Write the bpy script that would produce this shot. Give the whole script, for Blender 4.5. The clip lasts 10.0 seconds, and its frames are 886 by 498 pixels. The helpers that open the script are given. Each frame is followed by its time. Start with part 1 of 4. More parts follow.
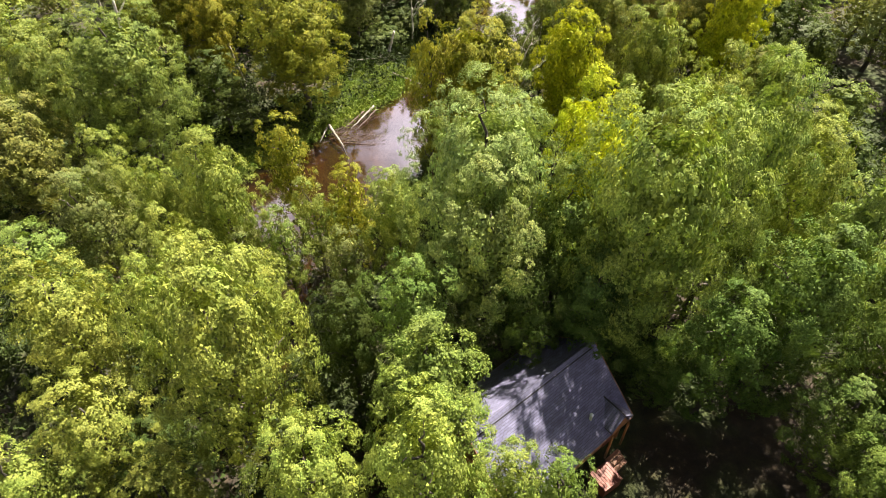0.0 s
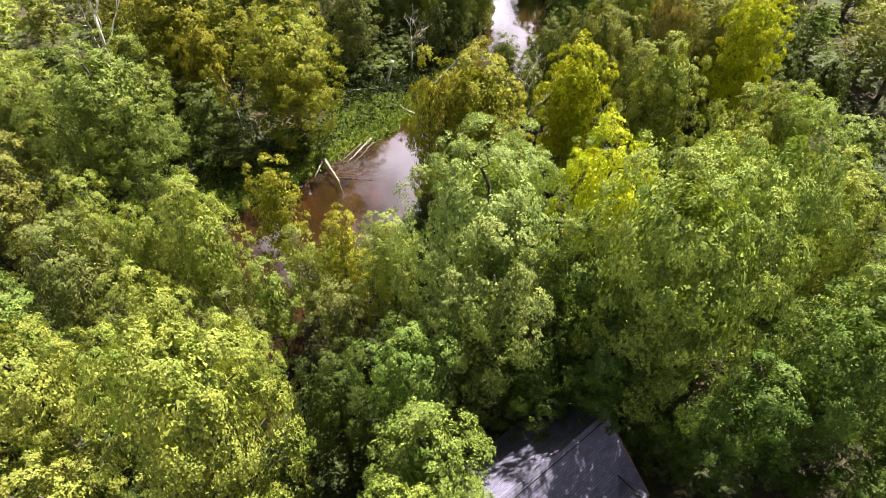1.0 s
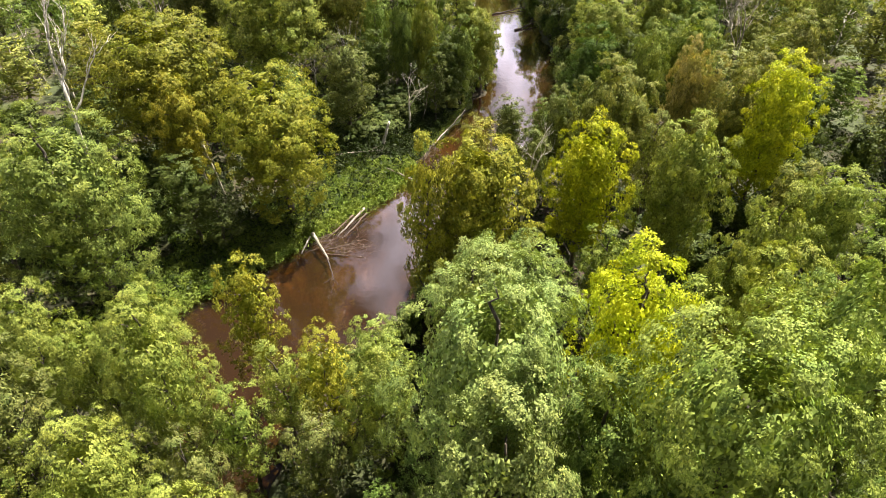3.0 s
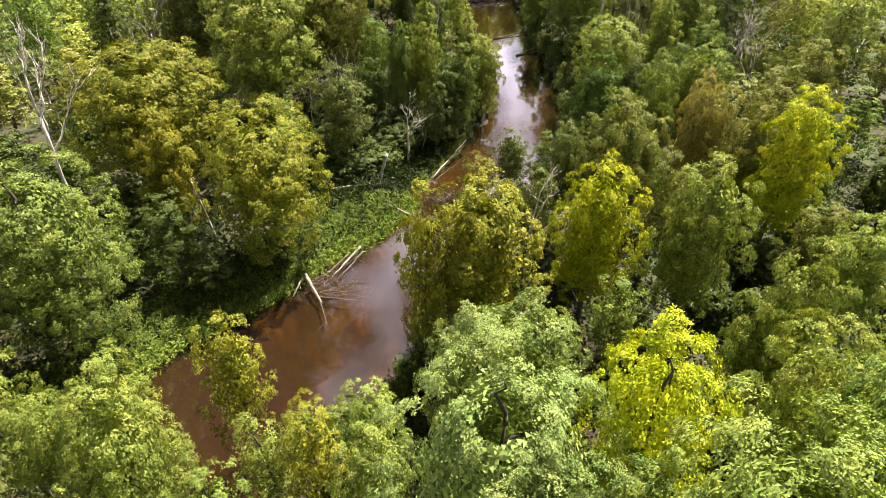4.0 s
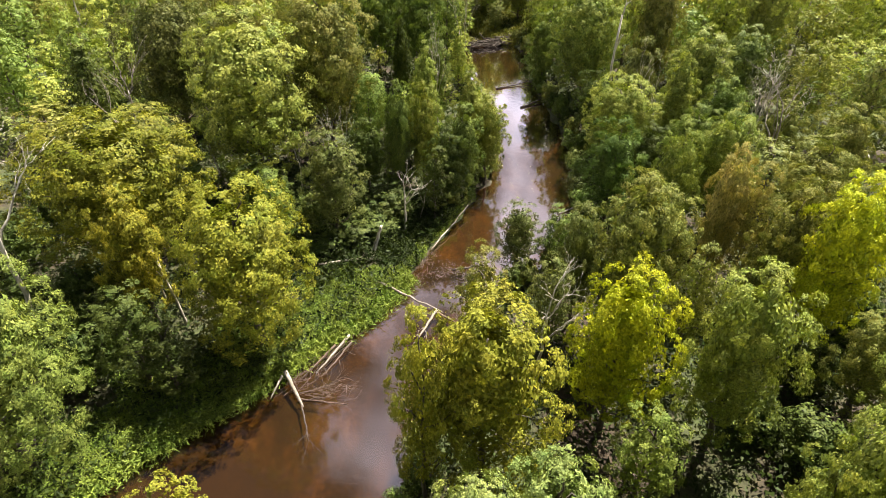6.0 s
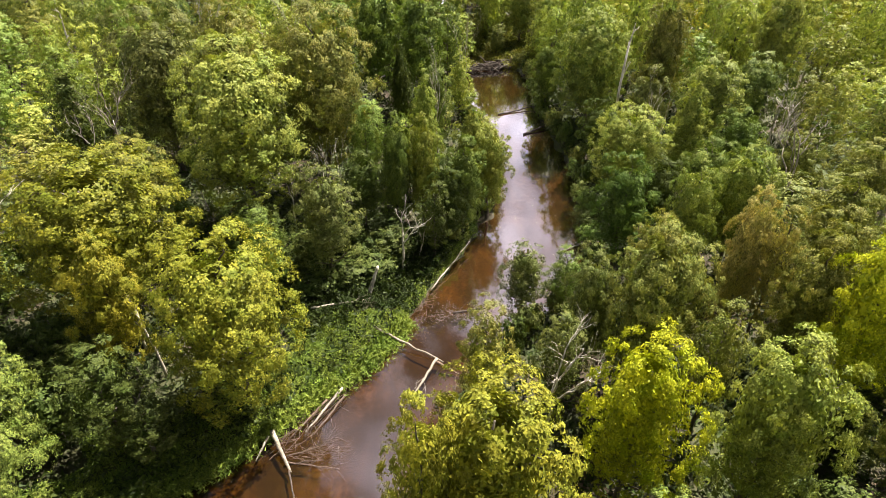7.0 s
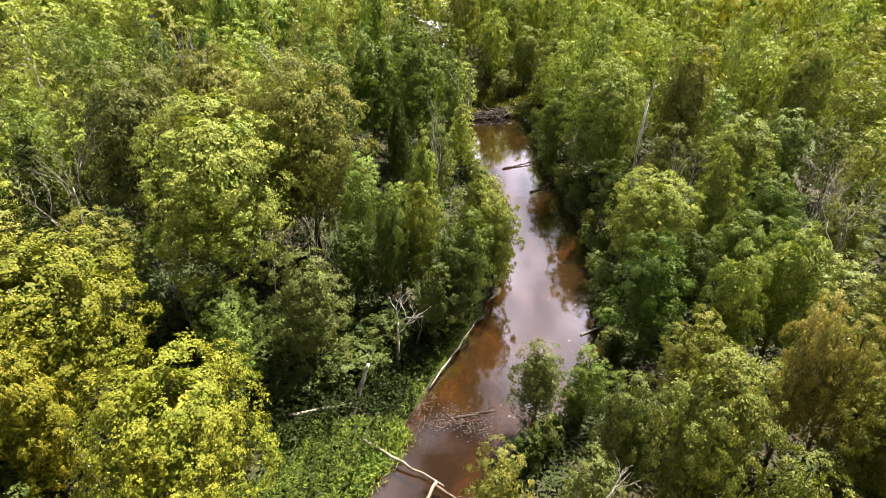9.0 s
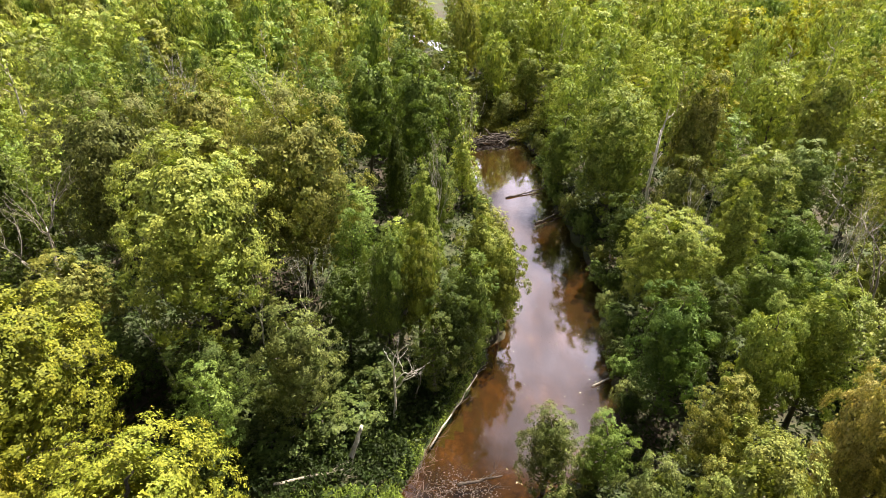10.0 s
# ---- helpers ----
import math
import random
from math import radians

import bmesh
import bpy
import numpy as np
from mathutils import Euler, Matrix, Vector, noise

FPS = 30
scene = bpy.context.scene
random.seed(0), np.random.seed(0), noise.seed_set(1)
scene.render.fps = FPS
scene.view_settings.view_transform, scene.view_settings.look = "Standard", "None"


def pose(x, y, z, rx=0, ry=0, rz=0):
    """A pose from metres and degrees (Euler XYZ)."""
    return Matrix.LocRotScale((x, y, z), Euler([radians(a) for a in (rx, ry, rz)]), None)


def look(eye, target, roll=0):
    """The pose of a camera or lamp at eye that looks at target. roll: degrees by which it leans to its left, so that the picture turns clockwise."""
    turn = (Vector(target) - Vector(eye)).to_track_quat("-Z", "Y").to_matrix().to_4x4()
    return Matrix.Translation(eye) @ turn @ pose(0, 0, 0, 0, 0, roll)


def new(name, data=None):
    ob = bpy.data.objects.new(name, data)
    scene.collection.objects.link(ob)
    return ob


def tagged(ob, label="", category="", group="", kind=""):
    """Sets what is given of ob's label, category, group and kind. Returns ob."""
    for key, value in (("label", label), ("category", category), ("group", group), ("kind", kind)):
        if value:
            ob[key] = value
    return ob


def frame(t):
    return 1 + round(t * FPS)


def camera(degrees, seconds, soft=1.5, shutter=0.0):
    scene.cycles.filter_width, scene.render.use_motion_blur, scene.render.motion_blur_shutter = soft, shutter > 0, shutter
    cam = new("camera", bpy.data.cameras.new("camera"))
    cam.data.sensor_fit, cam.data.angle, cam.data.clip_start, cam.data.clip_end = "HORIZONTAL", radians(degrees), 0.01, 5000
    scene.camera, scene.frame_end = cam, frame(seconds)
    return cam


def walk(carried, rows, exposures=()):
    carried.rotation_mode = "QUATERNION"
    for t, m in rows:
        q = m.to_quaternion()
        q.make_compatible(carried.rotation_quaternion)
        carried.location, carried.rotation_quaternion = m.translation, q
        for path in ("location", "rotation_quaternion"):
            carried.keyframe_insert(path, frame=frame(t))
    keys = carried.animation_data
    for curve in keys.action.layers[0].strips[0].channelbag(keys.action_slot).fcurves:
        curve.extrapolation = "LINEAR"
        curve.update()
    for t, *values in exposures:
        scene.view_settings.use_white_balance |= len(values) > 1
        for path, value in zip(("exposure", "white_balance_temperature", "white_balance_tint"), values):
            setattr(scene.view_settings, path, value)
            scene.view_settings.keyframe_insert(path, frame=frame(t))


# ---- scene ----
cam = camera(74.0, 10.0, soft=0.88)
# seconds, eye x, y, z, yaw, pitch, roll
PATH = [
    (0.0, 0.013, 0.110, 38.500, 0.38, -44.52, -0.93),
    (0.5, 0.038, 2.048, 38.506, 0.34, -43.81, -0.83),
    (1.0, 0.057, 3.999, 38.516, 0.30, -43.10, -0.72),
    (1.5, 0.072, 5.965, 38.529, 0.26, -42.39, -0.62),
    (2.0, 0.081, 7.947, 38.546, 0.23, -41.68, -0.53),
    (2.5, 0.084, 9.949, 38.566, 0.19, -40.96, -0.43),
    (4.0, 0.063, 16.089, 38.648, 0.10, -38.83, -0.16),
    (4.5, 0.046, 18.188, 38.682, 0.06, -38.12, -0.07),
    (5.0, 0.023, 20.317, 38.720, 0.04, -37.40, 0.01),
    (5.5, -0.005, 22.477, 38.761, 0.01, -36.69, 0.09),
    (7.0, -0.122, 29.171, 38.906, -0.07, -34.55, 0.32),
    (7.5, -0.171, 31.480, 38.961, -0.10, -33.83, 0.39),
    (8.0, -0.226, 33.832, 39.020, -0.12, -33.12, 0.46),
    (8.5, -0.286, 36.228, 39.083, -0.14, -32.40, 0.52),
    (9.0, -0.352, 38.671, 39.149, -0.16, -31.68, 0.59),
    (9.5, -0.422, 41.163, 39.218, -0.18, -30.97, 0.65),
    (10.0, -0.498, 43.706, 39.291, -0.20, -30.25, 0.71),
]
walk(cam, [(t, pose(x, y, z, 0, 0, yaw) @ pose(0, 0, 0, 90 + pitch, 0, 0) @ pose(0, 0, 0, 0, 0, roll)) for t, x, y, z, yaw, pitch, roll in PATH])

# ---- world, sun, exposure ----
SUN_AZ, SUN_EL = radians(36.0), radians(58.0)      # azimuth from +y towards +x
world = bpy.data.worlds.new("sky_world")
scene.world = world
world.use_nodes = True
wn, wl = world.node_tree.nodes, world.node_tree.links
wn.clear()
w_out = wn.new("ShaderNodeOutputWorld")
w_bg = wn.new("ShaderNodeBackground")
w_bg.inputs["Strength"].default_value = 0.0044
w_sky = wn.new("ShaderNodeTexSky")
w_sky.sky_type = "NISHITA"
w_sky.sun_disc = False
w_sky.sun_elevation, w_sky.sun_rotation = SUN_EL, SUN_AZ
w_co = wn.new("ShaderNodeTexCoord")
w_noise = wn.new("ShaderNodeTexNoise")
w_noise.inputs["Scale"].default_value = 1.0
w_noise.inputs["Detail"].default_value = 7.0
w_noise.inputs["Roughness"].default_value = 0.55
w_ramp = wn.new("ShaderNodeValToRGB")
w_ramp.color_ramp.elements[0].position, w_ramp.color_ramp.elements[1].position = 0.515, 0.63
w_mix = wn.new("ShaderNodeMix")
w_mix.data_type = "RGBA"
w_mix.inputs["B"].default_value = (146.0, 136.0, 153.0, 1)
w_map = wn.new("ShaderNodeMapping")
w_map.inputs["Location"].default_value = (-7.2, 8.7, 11.6)
w_map.inputs["Scale"].default_value = (2.6, 2.6, 2.6)
wl.new(w_co.outputs["Generated"], w_map.inputs["Vector"])
wl.new(w_map.outputs["Vector"], w_noise.inputs["Vector"])
# clouds close up towards the horizon
w_xyz = wn.new("ShaderNodeSeparateXYZ")
w_low = wn.new("ShaderNodeMath")
w_low.operation = "MULTIPLY_ADD"
w_low.inputs[1].default_value, w_low.inputs[2].default_value = -0.16, 0.09
w_sum = wn.new("ShaderNodeMath")
w_sum.operation = "ADD"
wl.new(w_co.outputs["Generated"], w_xyz.inputs["Vector"])
wl.new(w_xyz.outputs["Z"], w_low.inputs[0])
wl.new(w_low.outputs["Value"], w_sum.inputs[0])
wl.new(w_noise.outputs["Fac"], w_sum.inputs[1])
wl.new(w_sum.outputs["Value"], w_ramp.inputs["Fac"])
wl.new(w_ramp.outputs["Color"], w_mix.inputs["Factor"])
wl.new(w_sky.outputs["Color"], w_mix.inputs["A"])
wl.new(w_mix.outputs["Result"], w_bg.inputs["Color"])
wl.new(w_bg.outputs["Background"], w_out.inputs["Surface"])

sun_data = bpy.data.lights.new("sun", "SUN")
sun_data.energy, sun_data.angle, sun_data.color = 5.0, radians(0.6), (1.0, 0.90, 0.76)
sun = new("sun", sun_data)
sun_from = Vector((math.sin(SUN_AZ) * math.cos(SUN_EL), math.cos(SUN_AZ) * math.cos(SUN_EL), math.sin(SUN_EL)))
sun.matrix_basis = look(sun_from * 200, (0, 0, 0))
scene.view_settings.exposure = 2.3


# ---- materials ----
def material(name):
    m = bpy.data.materials.new(name)
    m.use_nodes = True
    nt = m.node_tree
    return m, nt.nodes, nt.links, nt.nodes["Principled BSDF"]


def add_noise(n, l, scale, detail=4.0, rough=0.55, space="Object", stretch=None):
    co = n.new("ShaderNodeTexCoord")
    tex = n.new("ShaderNodeTexNoise")
    tex.inputs["Scale"].default_value = scale
    tex.inputs["Detail"].default_value = detail
    tex.inputs["Roughness"].default_value = rough
    if stretch:
        mp = n.new("ShaderNodeMapping")
        mp.inputs["Scale"].default_value = stretch
        l.new(co.outputs[space], mp.inputs["Vector"])
        l.new(mp.outputs["Vector"], tex.inputs["Vector"])
    else:
        l.new(co.outputs[space], tex.inputs["Vector"])
    return tex.outputs["Fac"]


def ramp(n, l, fac, *stops):
    r = n.new("ShaderNodeValToRGB")
    els = r.color_ramp.elements
    while len(els) < len(stops):
        els.new(0.5)
    for e, (p, c) in zip(els, stops):
        e.position, e.color = p, (*c, 1)
    l.new(fac, r.inputs["Fac"])
    return r.outputs["Color"]


def mixed(n, l, a, b, fac, mode="MIX"):
    m = n.new("ShaderNodeMix")
    m.data_type, m.blend_type = "RGBA", mode
    for sock, v in (("A", a), ("B", b), ("Factor", fac)):
        if isinstance(v, (int, float)):
            m.inputs[sock].default_value = v
        elif isinstance(v, tuple):
            m.inputs[sock].default_value = (*v, 1)
        else:
            l.new(v, m.inputs[sock])
    return m.outputs["Result"]


def bump(n, l, p, fac, strength=0.3, distance=0.03):
    b = n.new("ShaderNodeBump")
    b.inputs["Strength"].default_value, b.inputs["Distance"].default_value = strength, distance
    l.new(fac, b.inputs["Height"])
    l.new(b.outputs["Normal"], p.inputs["Normal"])


def leaf_material():
    """Leaves: the tree's own colour, varied leaf by leaf and in soft patches over the crown."""
    m, n, l, p = material("leaves")
    info = n.new("ShaderNodeObjectInfo")
    geo = n.new("ShaderNodeNewGeometry")
    col = mixed(n, l, info.outputs["Color"], ramp(n, l, geo.outputs["Random Per Island"],
                (0.0, (0.5, 0.55, 0.55)), (0.5, (0.96, 0.98, 0.93)), (0.85, (1.2, 1.18, 1.1)), (1.0, (1.5, 1.45, 1.45))), 1.0, "MULTIPLY")
    patch = add_noise(n, l, 0.55, 3.0)
    col = mixed(n, l, col, ramp(n, l, patch, (0.3, (0.72, 0.86, 0.8)), (0.55, (1, 1, 1)), (0.75, (1.15, 1.08, 0.9))), 1.0, "MULTIPLY")
    l.new(col, p.inputs["Base Color"])
    p.inputs["Roughness"].default_value = 0.55
    p.inputs["Specular IOR Level"].default_value = 0.10
    tr = n.new("ShaderNodeBsdfTranslucent")
    l.new(mixed(n, l, col, (1.08, 1.1, 0.52), 1.0, "MULTIPLY"), tr.inputs["Color"])
    sh = n.new("ShaderNodeMixShader")
    sh.inputs["Fac"].default_value = 0.24
    l.new(p.outputs["BSDF"], sh.inputs[1])
    l.new(tr.outputs["BSDF"], sh.inputs[2])
    l.new(sh.outputs["Shader"], n["Material Output"].inputs["Surface"])
    return m


def bark_material(name, dark, light, scale=6.0):
    m, n, l, p = material(name)
    g = add_noise(n, l, scale, 5.0, 0.6, stretch=(1, 1, 0.25))
    s = add_noise(n, l, scale * 0.2, 2.0)
    col = mixed(n, l, ramp(n, l, g, (0.35, dark), (0.65, light)), ramp(n, l, s, (0.35, (0.6, 0.6, 0.55)), (0.6, (1, 1, 1))), 1.0, "MULTIPLY")
    l.new(col, p.inputs["Base Color"])
    p.inputs["Roughness"].default_value = 0.85
    bump(n, l, p, g, 0.6, 0.02)
    return m


def ground_material():
    m, n, l, p = material("forest_floor")
    a = add_noise(n, l, 0.12, 4.0)
    b = add_noise(n, l, 1.6, 6.0, 0.65)
    c = add_noise(n, l, 14.0, 3.0, 0.6)
    soil = ramp(n, l, b, (0.3, (0.014, 0.010, 0.007)), (0.55, (0.032, 0.022, 0.013)), (0.78, (0.075, 0.05, 0.028)))
    herb = ramp(n, l, b, (0.3, (0.014, 0.022, 0.006)), (0.7, (0.045, 0.066, 0.013)))
    f = ramp(n, l, a, (0.42, (0, 0, 0)), (0.58, (1, 1, 1)))
    col = mixed(n, l, soil, herb, f)
    col = mixed(n, l, col, ramp(n, l, c, (0.35, (0.55, 0.55, 0.5)), (0.65, (1.3, 1.25, 1.1))), 1.0, "MULTIPLY")
    l.new(col, p.inputs["Base Color"])
    p.inputs["Roughness"].default_value = 0.95
    bump(n, l, p, c, 0.8, 0.05)
    return m


def bed_material():
    m, n, l, p = material("river_bed_sand")
    a = add_noise(n, l, 0.20, 5.0, 0.62, stretch=(1.25, 0.6, 1.0))
    b = add_noise(n, l, 2.4, 5.0, 0.6)
    co = n.new("ShaderNodeTexCoord")
    gap = n.new("ShaderNodeVectorMath")
    gap.operation = "DISTANCE"
    gap.inputs[1].default_value = (-20.5, 45.5, -0.8)
    l.new(co.outputs["Object"], gap.inputs[0])
    ragged = n.new("ShaderNodeMath")
    ragged.operation = "MULTIPLY_ADD"
    ragged.inputs[1].default_value = 8.0
    l.new(a, ragged.inputs[0])
    l.new(gap.outputs["Value"], ragged.inputs[2])
    reach = n.new("ShaderNodeMapRange")
    reach.inputs["From Min"].default_value, reach.inputs["From Max"].default_value = 9.0, 15.0
    l.new(ragged.outputs["Value"], reach.inputs["Value"])
    col = ramp(n, l, a, (0.40, (0.005, 0.004, 0.003)), (0.49, (0.014, 0.010, 0.006)), (0.58, (0.036, 0.024, 0.012)), (0.70, (0.084, 0.060, 0.030)))
    col = mixed(n, l, col, ramp(n, l, b, (0.35, (0.5, 0.5, 0.5)), (0.6, (1.1, 1.1, 1.1))), 1.0, "MULTIPLY")
    col = mixed(n, l, (0.012, 0.009, 0.007), col, reach.outputs["Result"])
    l.new(col, p.inputs["Base Color"])
    p.inputs["Roughness"].default_value = 0.9
    bump(n, l, p, b, 0.5, 0.05)
    return m


def water_material():
    """Tea-brown river water: clear through a brown tint, mirror-like by Fresnel."""
    m, n, l, p = material("river_water")
    n.remove(p)
    see = n.new("ShaderNodeBsdfTransparent")
    see.inputs["Color"].default_value = (0.68, 0.48, 0.23, 1)
    gl = n.new("ShaderNodeBsdfGlossy")
    gl.inputs["Roughness"].default_value = 0.04
    gl.inputs["Color"].default_value = (0.97, 0.94, 0.98, 1)
    fr = n.new("ShaderNodeLayerWeight")
    fr.inputs["Blend"].default_value = 0.5
    curve = n.new("ShaderNodeMath")
    curve.operation = "POWER"
    curve.inputs[1].default_value = 3.0
    share = n.new("ShaderNodeMath")
    share.operation = "MULTIPLY_ADD"
    share.inputs[1].default_value, share.inputs[2].default_value = 2.05, 0.055
    l.new(fr.outputs["Facing"], curve.inputs[0])
    l.new(curve.outputs["Value"], share.inputs[0])
    b = n.new("ShaderNodeBump")
    b.inputs["Strength"].default_value, b.inputs["Distance"].default_value = 0.22, 0.03
    big = add_noise(n, l, 0.9, 4.0, 0.55)
    l.new(big, b.inputs["Height"])
    l.new(b.outputs["Normal"], gl.inputs["Normal"])
    l.new(b.outputs["Normal"], fr.inputs["Normal"])
    sh = n.new("ShaderNodeMixShader")
    l.new(share.outputs["Value"], sh.inputs["Fac"])
    l.new(see.outputs["BSDF"], sh.inputs[1])
    l.new(gl.outputs["BSDF"], sh.inputs[2])
    # fine silt in the water scatters a little light back
    silt = n.new("ShaderNodeBsdfDiffuse")
    silt.inputs["Color"].default_value = (0.26, 0.20, 0.19, 1)
    murk = n.new("ShaderNodeMixShader")
    murk.inputs["Fac"].default_value = 0.012
    l.new(see.outputs["BSDF"], murk.inputs[1])
    l.new(silt.outputs["BSDF"], murk.inputs[2])
    l.new(murk.outputs["Shader"], sh.inputs[1])
    l.new(sh.outputs["Shader"], n["Material Output"].inputs["Surface"])
    return m


LEAF = leaf_material()
BARK = bark_material("grey_brown_bark", (0.03, 0.025, 0.02), (0.10, 0.082, 0.065))
PALE_BARK = bark_material("pale_birch_bark", (0.22, 0.20, 0.17), (0.55, 0.52, 0.46), 4.0)
DEAD_WOOD = bark_material("bleached_dead_wood", (0.13, 0.11, 0.09), (0.34, 0.30, 0.26), 5.0)
WET_WOOD = bark_material("dark_wet_wood", (0.018, 0.013, 0.010), (0.065, 0.045, 0.034), 5.0)
BROWN_WOOD = bark_material("brown_driftwood", (0.04, 0.027, 0.02), (0.15, 0.10, 0.075), 5.0)
GROUND = ground_material()
BED = bed_material()
WATER = water_material()


# ---- helpers for meshes ----
def mesh_from(name, verts, faces, mat, smooth=False):
    me = bpy.data.meshes.new(name)
    me.from_pydata([tuple(v) for v in verts], [], faces)
    if smooth:
        me.polygons.foreach_set("use_smooth", [True] * len(me.polygons))
    me.materials.append(mat)
    me.update()
    return me


def mesh_fast(name, co, quads, mat):
    """A mesh from arrays: co (n, 3), quads (m, k) of one corner count."""
    me = bpy.data.meshes.new(name)
    k = quads.shape[1]
    me.vertices.add(len(co))
    me.vertices.foreach_set("co", np.ascontiguousarray(co, dtype=np.float32).ravel())
    me.loops.add(quads.size)
    me.loops.foreach_set("vertex_index", quads.astype(np.int32).ravel())
    me.polygons.add(len(quads))
    me.polygons.foreach_set("loop_start", np.arange(0, quads.size, k, dtype=np.int32))
    me.materials.append(mat)
    me.update(calc_edges=True)
    me.validate()
    return me


def part(name, data, parent, label=""):
    """A mesh as one part of a thing."""
    ob = new(name, data)
    ob.parent = parent
    return tagged(ob, label)


def tube(verts, faces, path, radii, sides=6):
    """Adds a tapered tube along a path of Vectors to verts and faces."""
    first = len(verts)
    for i, p in enumerate(path):
        d = (path[min(i + 1, len(path) - 1)] - path[max(i - 1, 0)]).normalized()
        a = d.orthogonal().normalized()
        b = d.cross(a)
        for s in range(sides):
            t = 2 * math.pi * s / sides
            verts.append(p + (a * math.cos(t) + b * math.sin(t)) * radii[i])
    for i in range(len(path) - 1):
        for s in range(sides):
            q = first + i * sides
            faces.append((q + s, q + (s + 1) % sides, q + sides + (s + 1) % sides, q + sides + s))
    faces.append(tuple(first + s for s in reversed(range(sides))))
    faces.append(tuple(first + (len(path) - 1) * sides + s for s in range(sides)))


def bent(rng, a, b, wobble, steps=5):
    """A wavering path from a to b."""
    a, b = Vector(a), Vector(b)
    return [a.lerp(b, i / steps) + Vector((rng.uniform(-1, 1), rng.uniform(-1, 1), rng.uniform(-1, 1))) * (wobble if 0 < i < steps else 0)
            for i in range(steps + 1)]


def leaves(rng, pos, out, length, width, spread=0.8, kite=True):
    """Folded leaf blades at pos, facing about out: arrays of corners and faces."""
    n = len(pos)
    nor = out + rng.normal(0, spread, (n, 3))
    nor /= np.linalg.norm(nor, axis=1)[:, None] + 1e-9
    d = rng.normal(0, 1, (n, 3))
    d[:, 2] -= 0.35
    d -= nor * np.sum(d * nor, axis=1)[:, None]
    d /= np.linalg.norm(d, axis=1)[:, None] + 1e-9
    s = np.cross(nor, d)
    k = rng.uniform(0.6, 1.35, (n, 1))
    L, W = length * k, width * k
    if kite:
        co = np.stack([pos - d * L * 0.5, pos + s * W * 0.5 + nor * W * 0.15, pos + d * L * 0.5, pos - s * W * 0.5 + nor * W * 0.15], 1)
        return co.reshape(-1, 3), np.arange(4 * n).reshape(n, 4)
    co = np.stack([pos - d * L * 0.5 + s * W * 0.5, pos + d * L * 0.6, pos - d * L * 0.5 - s * W * 0.5], 1)
    return co.reshape(-1, 3), np.arange(3 * n).reshape(n, 3)


# ---- the river's banks and the lie of the land ----
LEFT_BANK = [(-13.6, 24.5), (-15, 25.5), (-17, 29), (-19.5, 36), (-24, 41.5), (-26, 46), (-23.6, 50), (-18.5, 54.5), (-14.7, 58.3), (-10, 63.3),
             (-6.6, 66.7), (-4.6, 70.2), (-3.2, 72.6), (-1.5, 77.3), (2.4, 86), (6.5, 94), (8.2, 104), (8.3, 112), (5.5, 122), (3.6, 138), (3.8, 152),
             (-4, 172), (-11, 190), (-6, 208), (1.2, 226), (-6, 245), (-30, 272), (-70, 300), (-140, 320)]
RIGHT_BANK = [(-13.2, 24.5), (-12, 25.5), (-11, 29), (-11.6, 36), (-10.6, 41.5), (-4.5, 43.5), (-2.6, 50), (-1.2, 57), (1.2, 63), (4.2, 68), (8.2, 72.5),
              (13.2, 77.5), (16.4, 83), (17.0, 92), (18.4, 101), (17.6, 116), (16.2, 131), (16.9, 144), (15, 155), (2, 172), (-5, 190), (-1, 207), (3.8, 226), (-2, 250), (-27, 280), (-66, 308), (-138, 330)]
SHORE = np.array(LEFT_BANK + RIGHT_BANK[::-1], dtype=float)


def shore_distance(x, y):
    """Metres to the shoreline: positive on land, negative on water."""
    x, y = np.asarray(x, float), np.asarray(y, float)
    best = np.full(x.shape, 1e9)
    inside = np.zeros(x.shape, bool)
    for (ax, ay), (bx, by) in zip(SHORE, np.roll(SHORE, -1, axis=0)):
        dx, dy = bx - ax, by - ay
        t = np.clip(((x - ax) * dx + (y - ay) * dy) / (dx * dx + dy * dy), 0, 1)
        best = np.minimum(best, np.hypot(x - ax - t * dx, y - ay - t * dy))
        cross = (ay > y) != (by > y)
        inside ^= cross & (x < dx * (y - ay) / (dy if dy else 1e-9) + ax)
    return np.where(inside, -best, best)


def land(x, y):
    """Height of the ground and of the river's bed over the water level."""
    x, y = np.asarray(x, float), np.asarray(y, float)
    wob = 0.5 * np.sin(x * 0.9 + 1.3 * np.sin(y * 0.7)) + 0.4 * np.sin(y * 1.35 + x * 0.31)
    d = shore_distance(x, y) + 0.45 * wob
    dry = 0.55 * (1 - np.exp(-np.maximum(d, 0) / 0.5)) + 0.8 * (1 - np.exp(-np.maximum(d, 0) / 9)) + 0.12 * wob
    knoll = 1.6 * np.exp(-(((x - 9) / 13) ** 2 + ((y - 16) / 11) ** 2) ** 2)
    bed = -0.9 * (1 - np.exp(np.minimum(d, 0) / 2.2)) + 0.06 * wob
    return np.where(d > 0, dry + knoll * (1 - np.exp(-np.maximum(d, 0) / 3)), bed)


def ground_z(x, y):
    return float(land(np.array([x]), np.array([y]))[0])


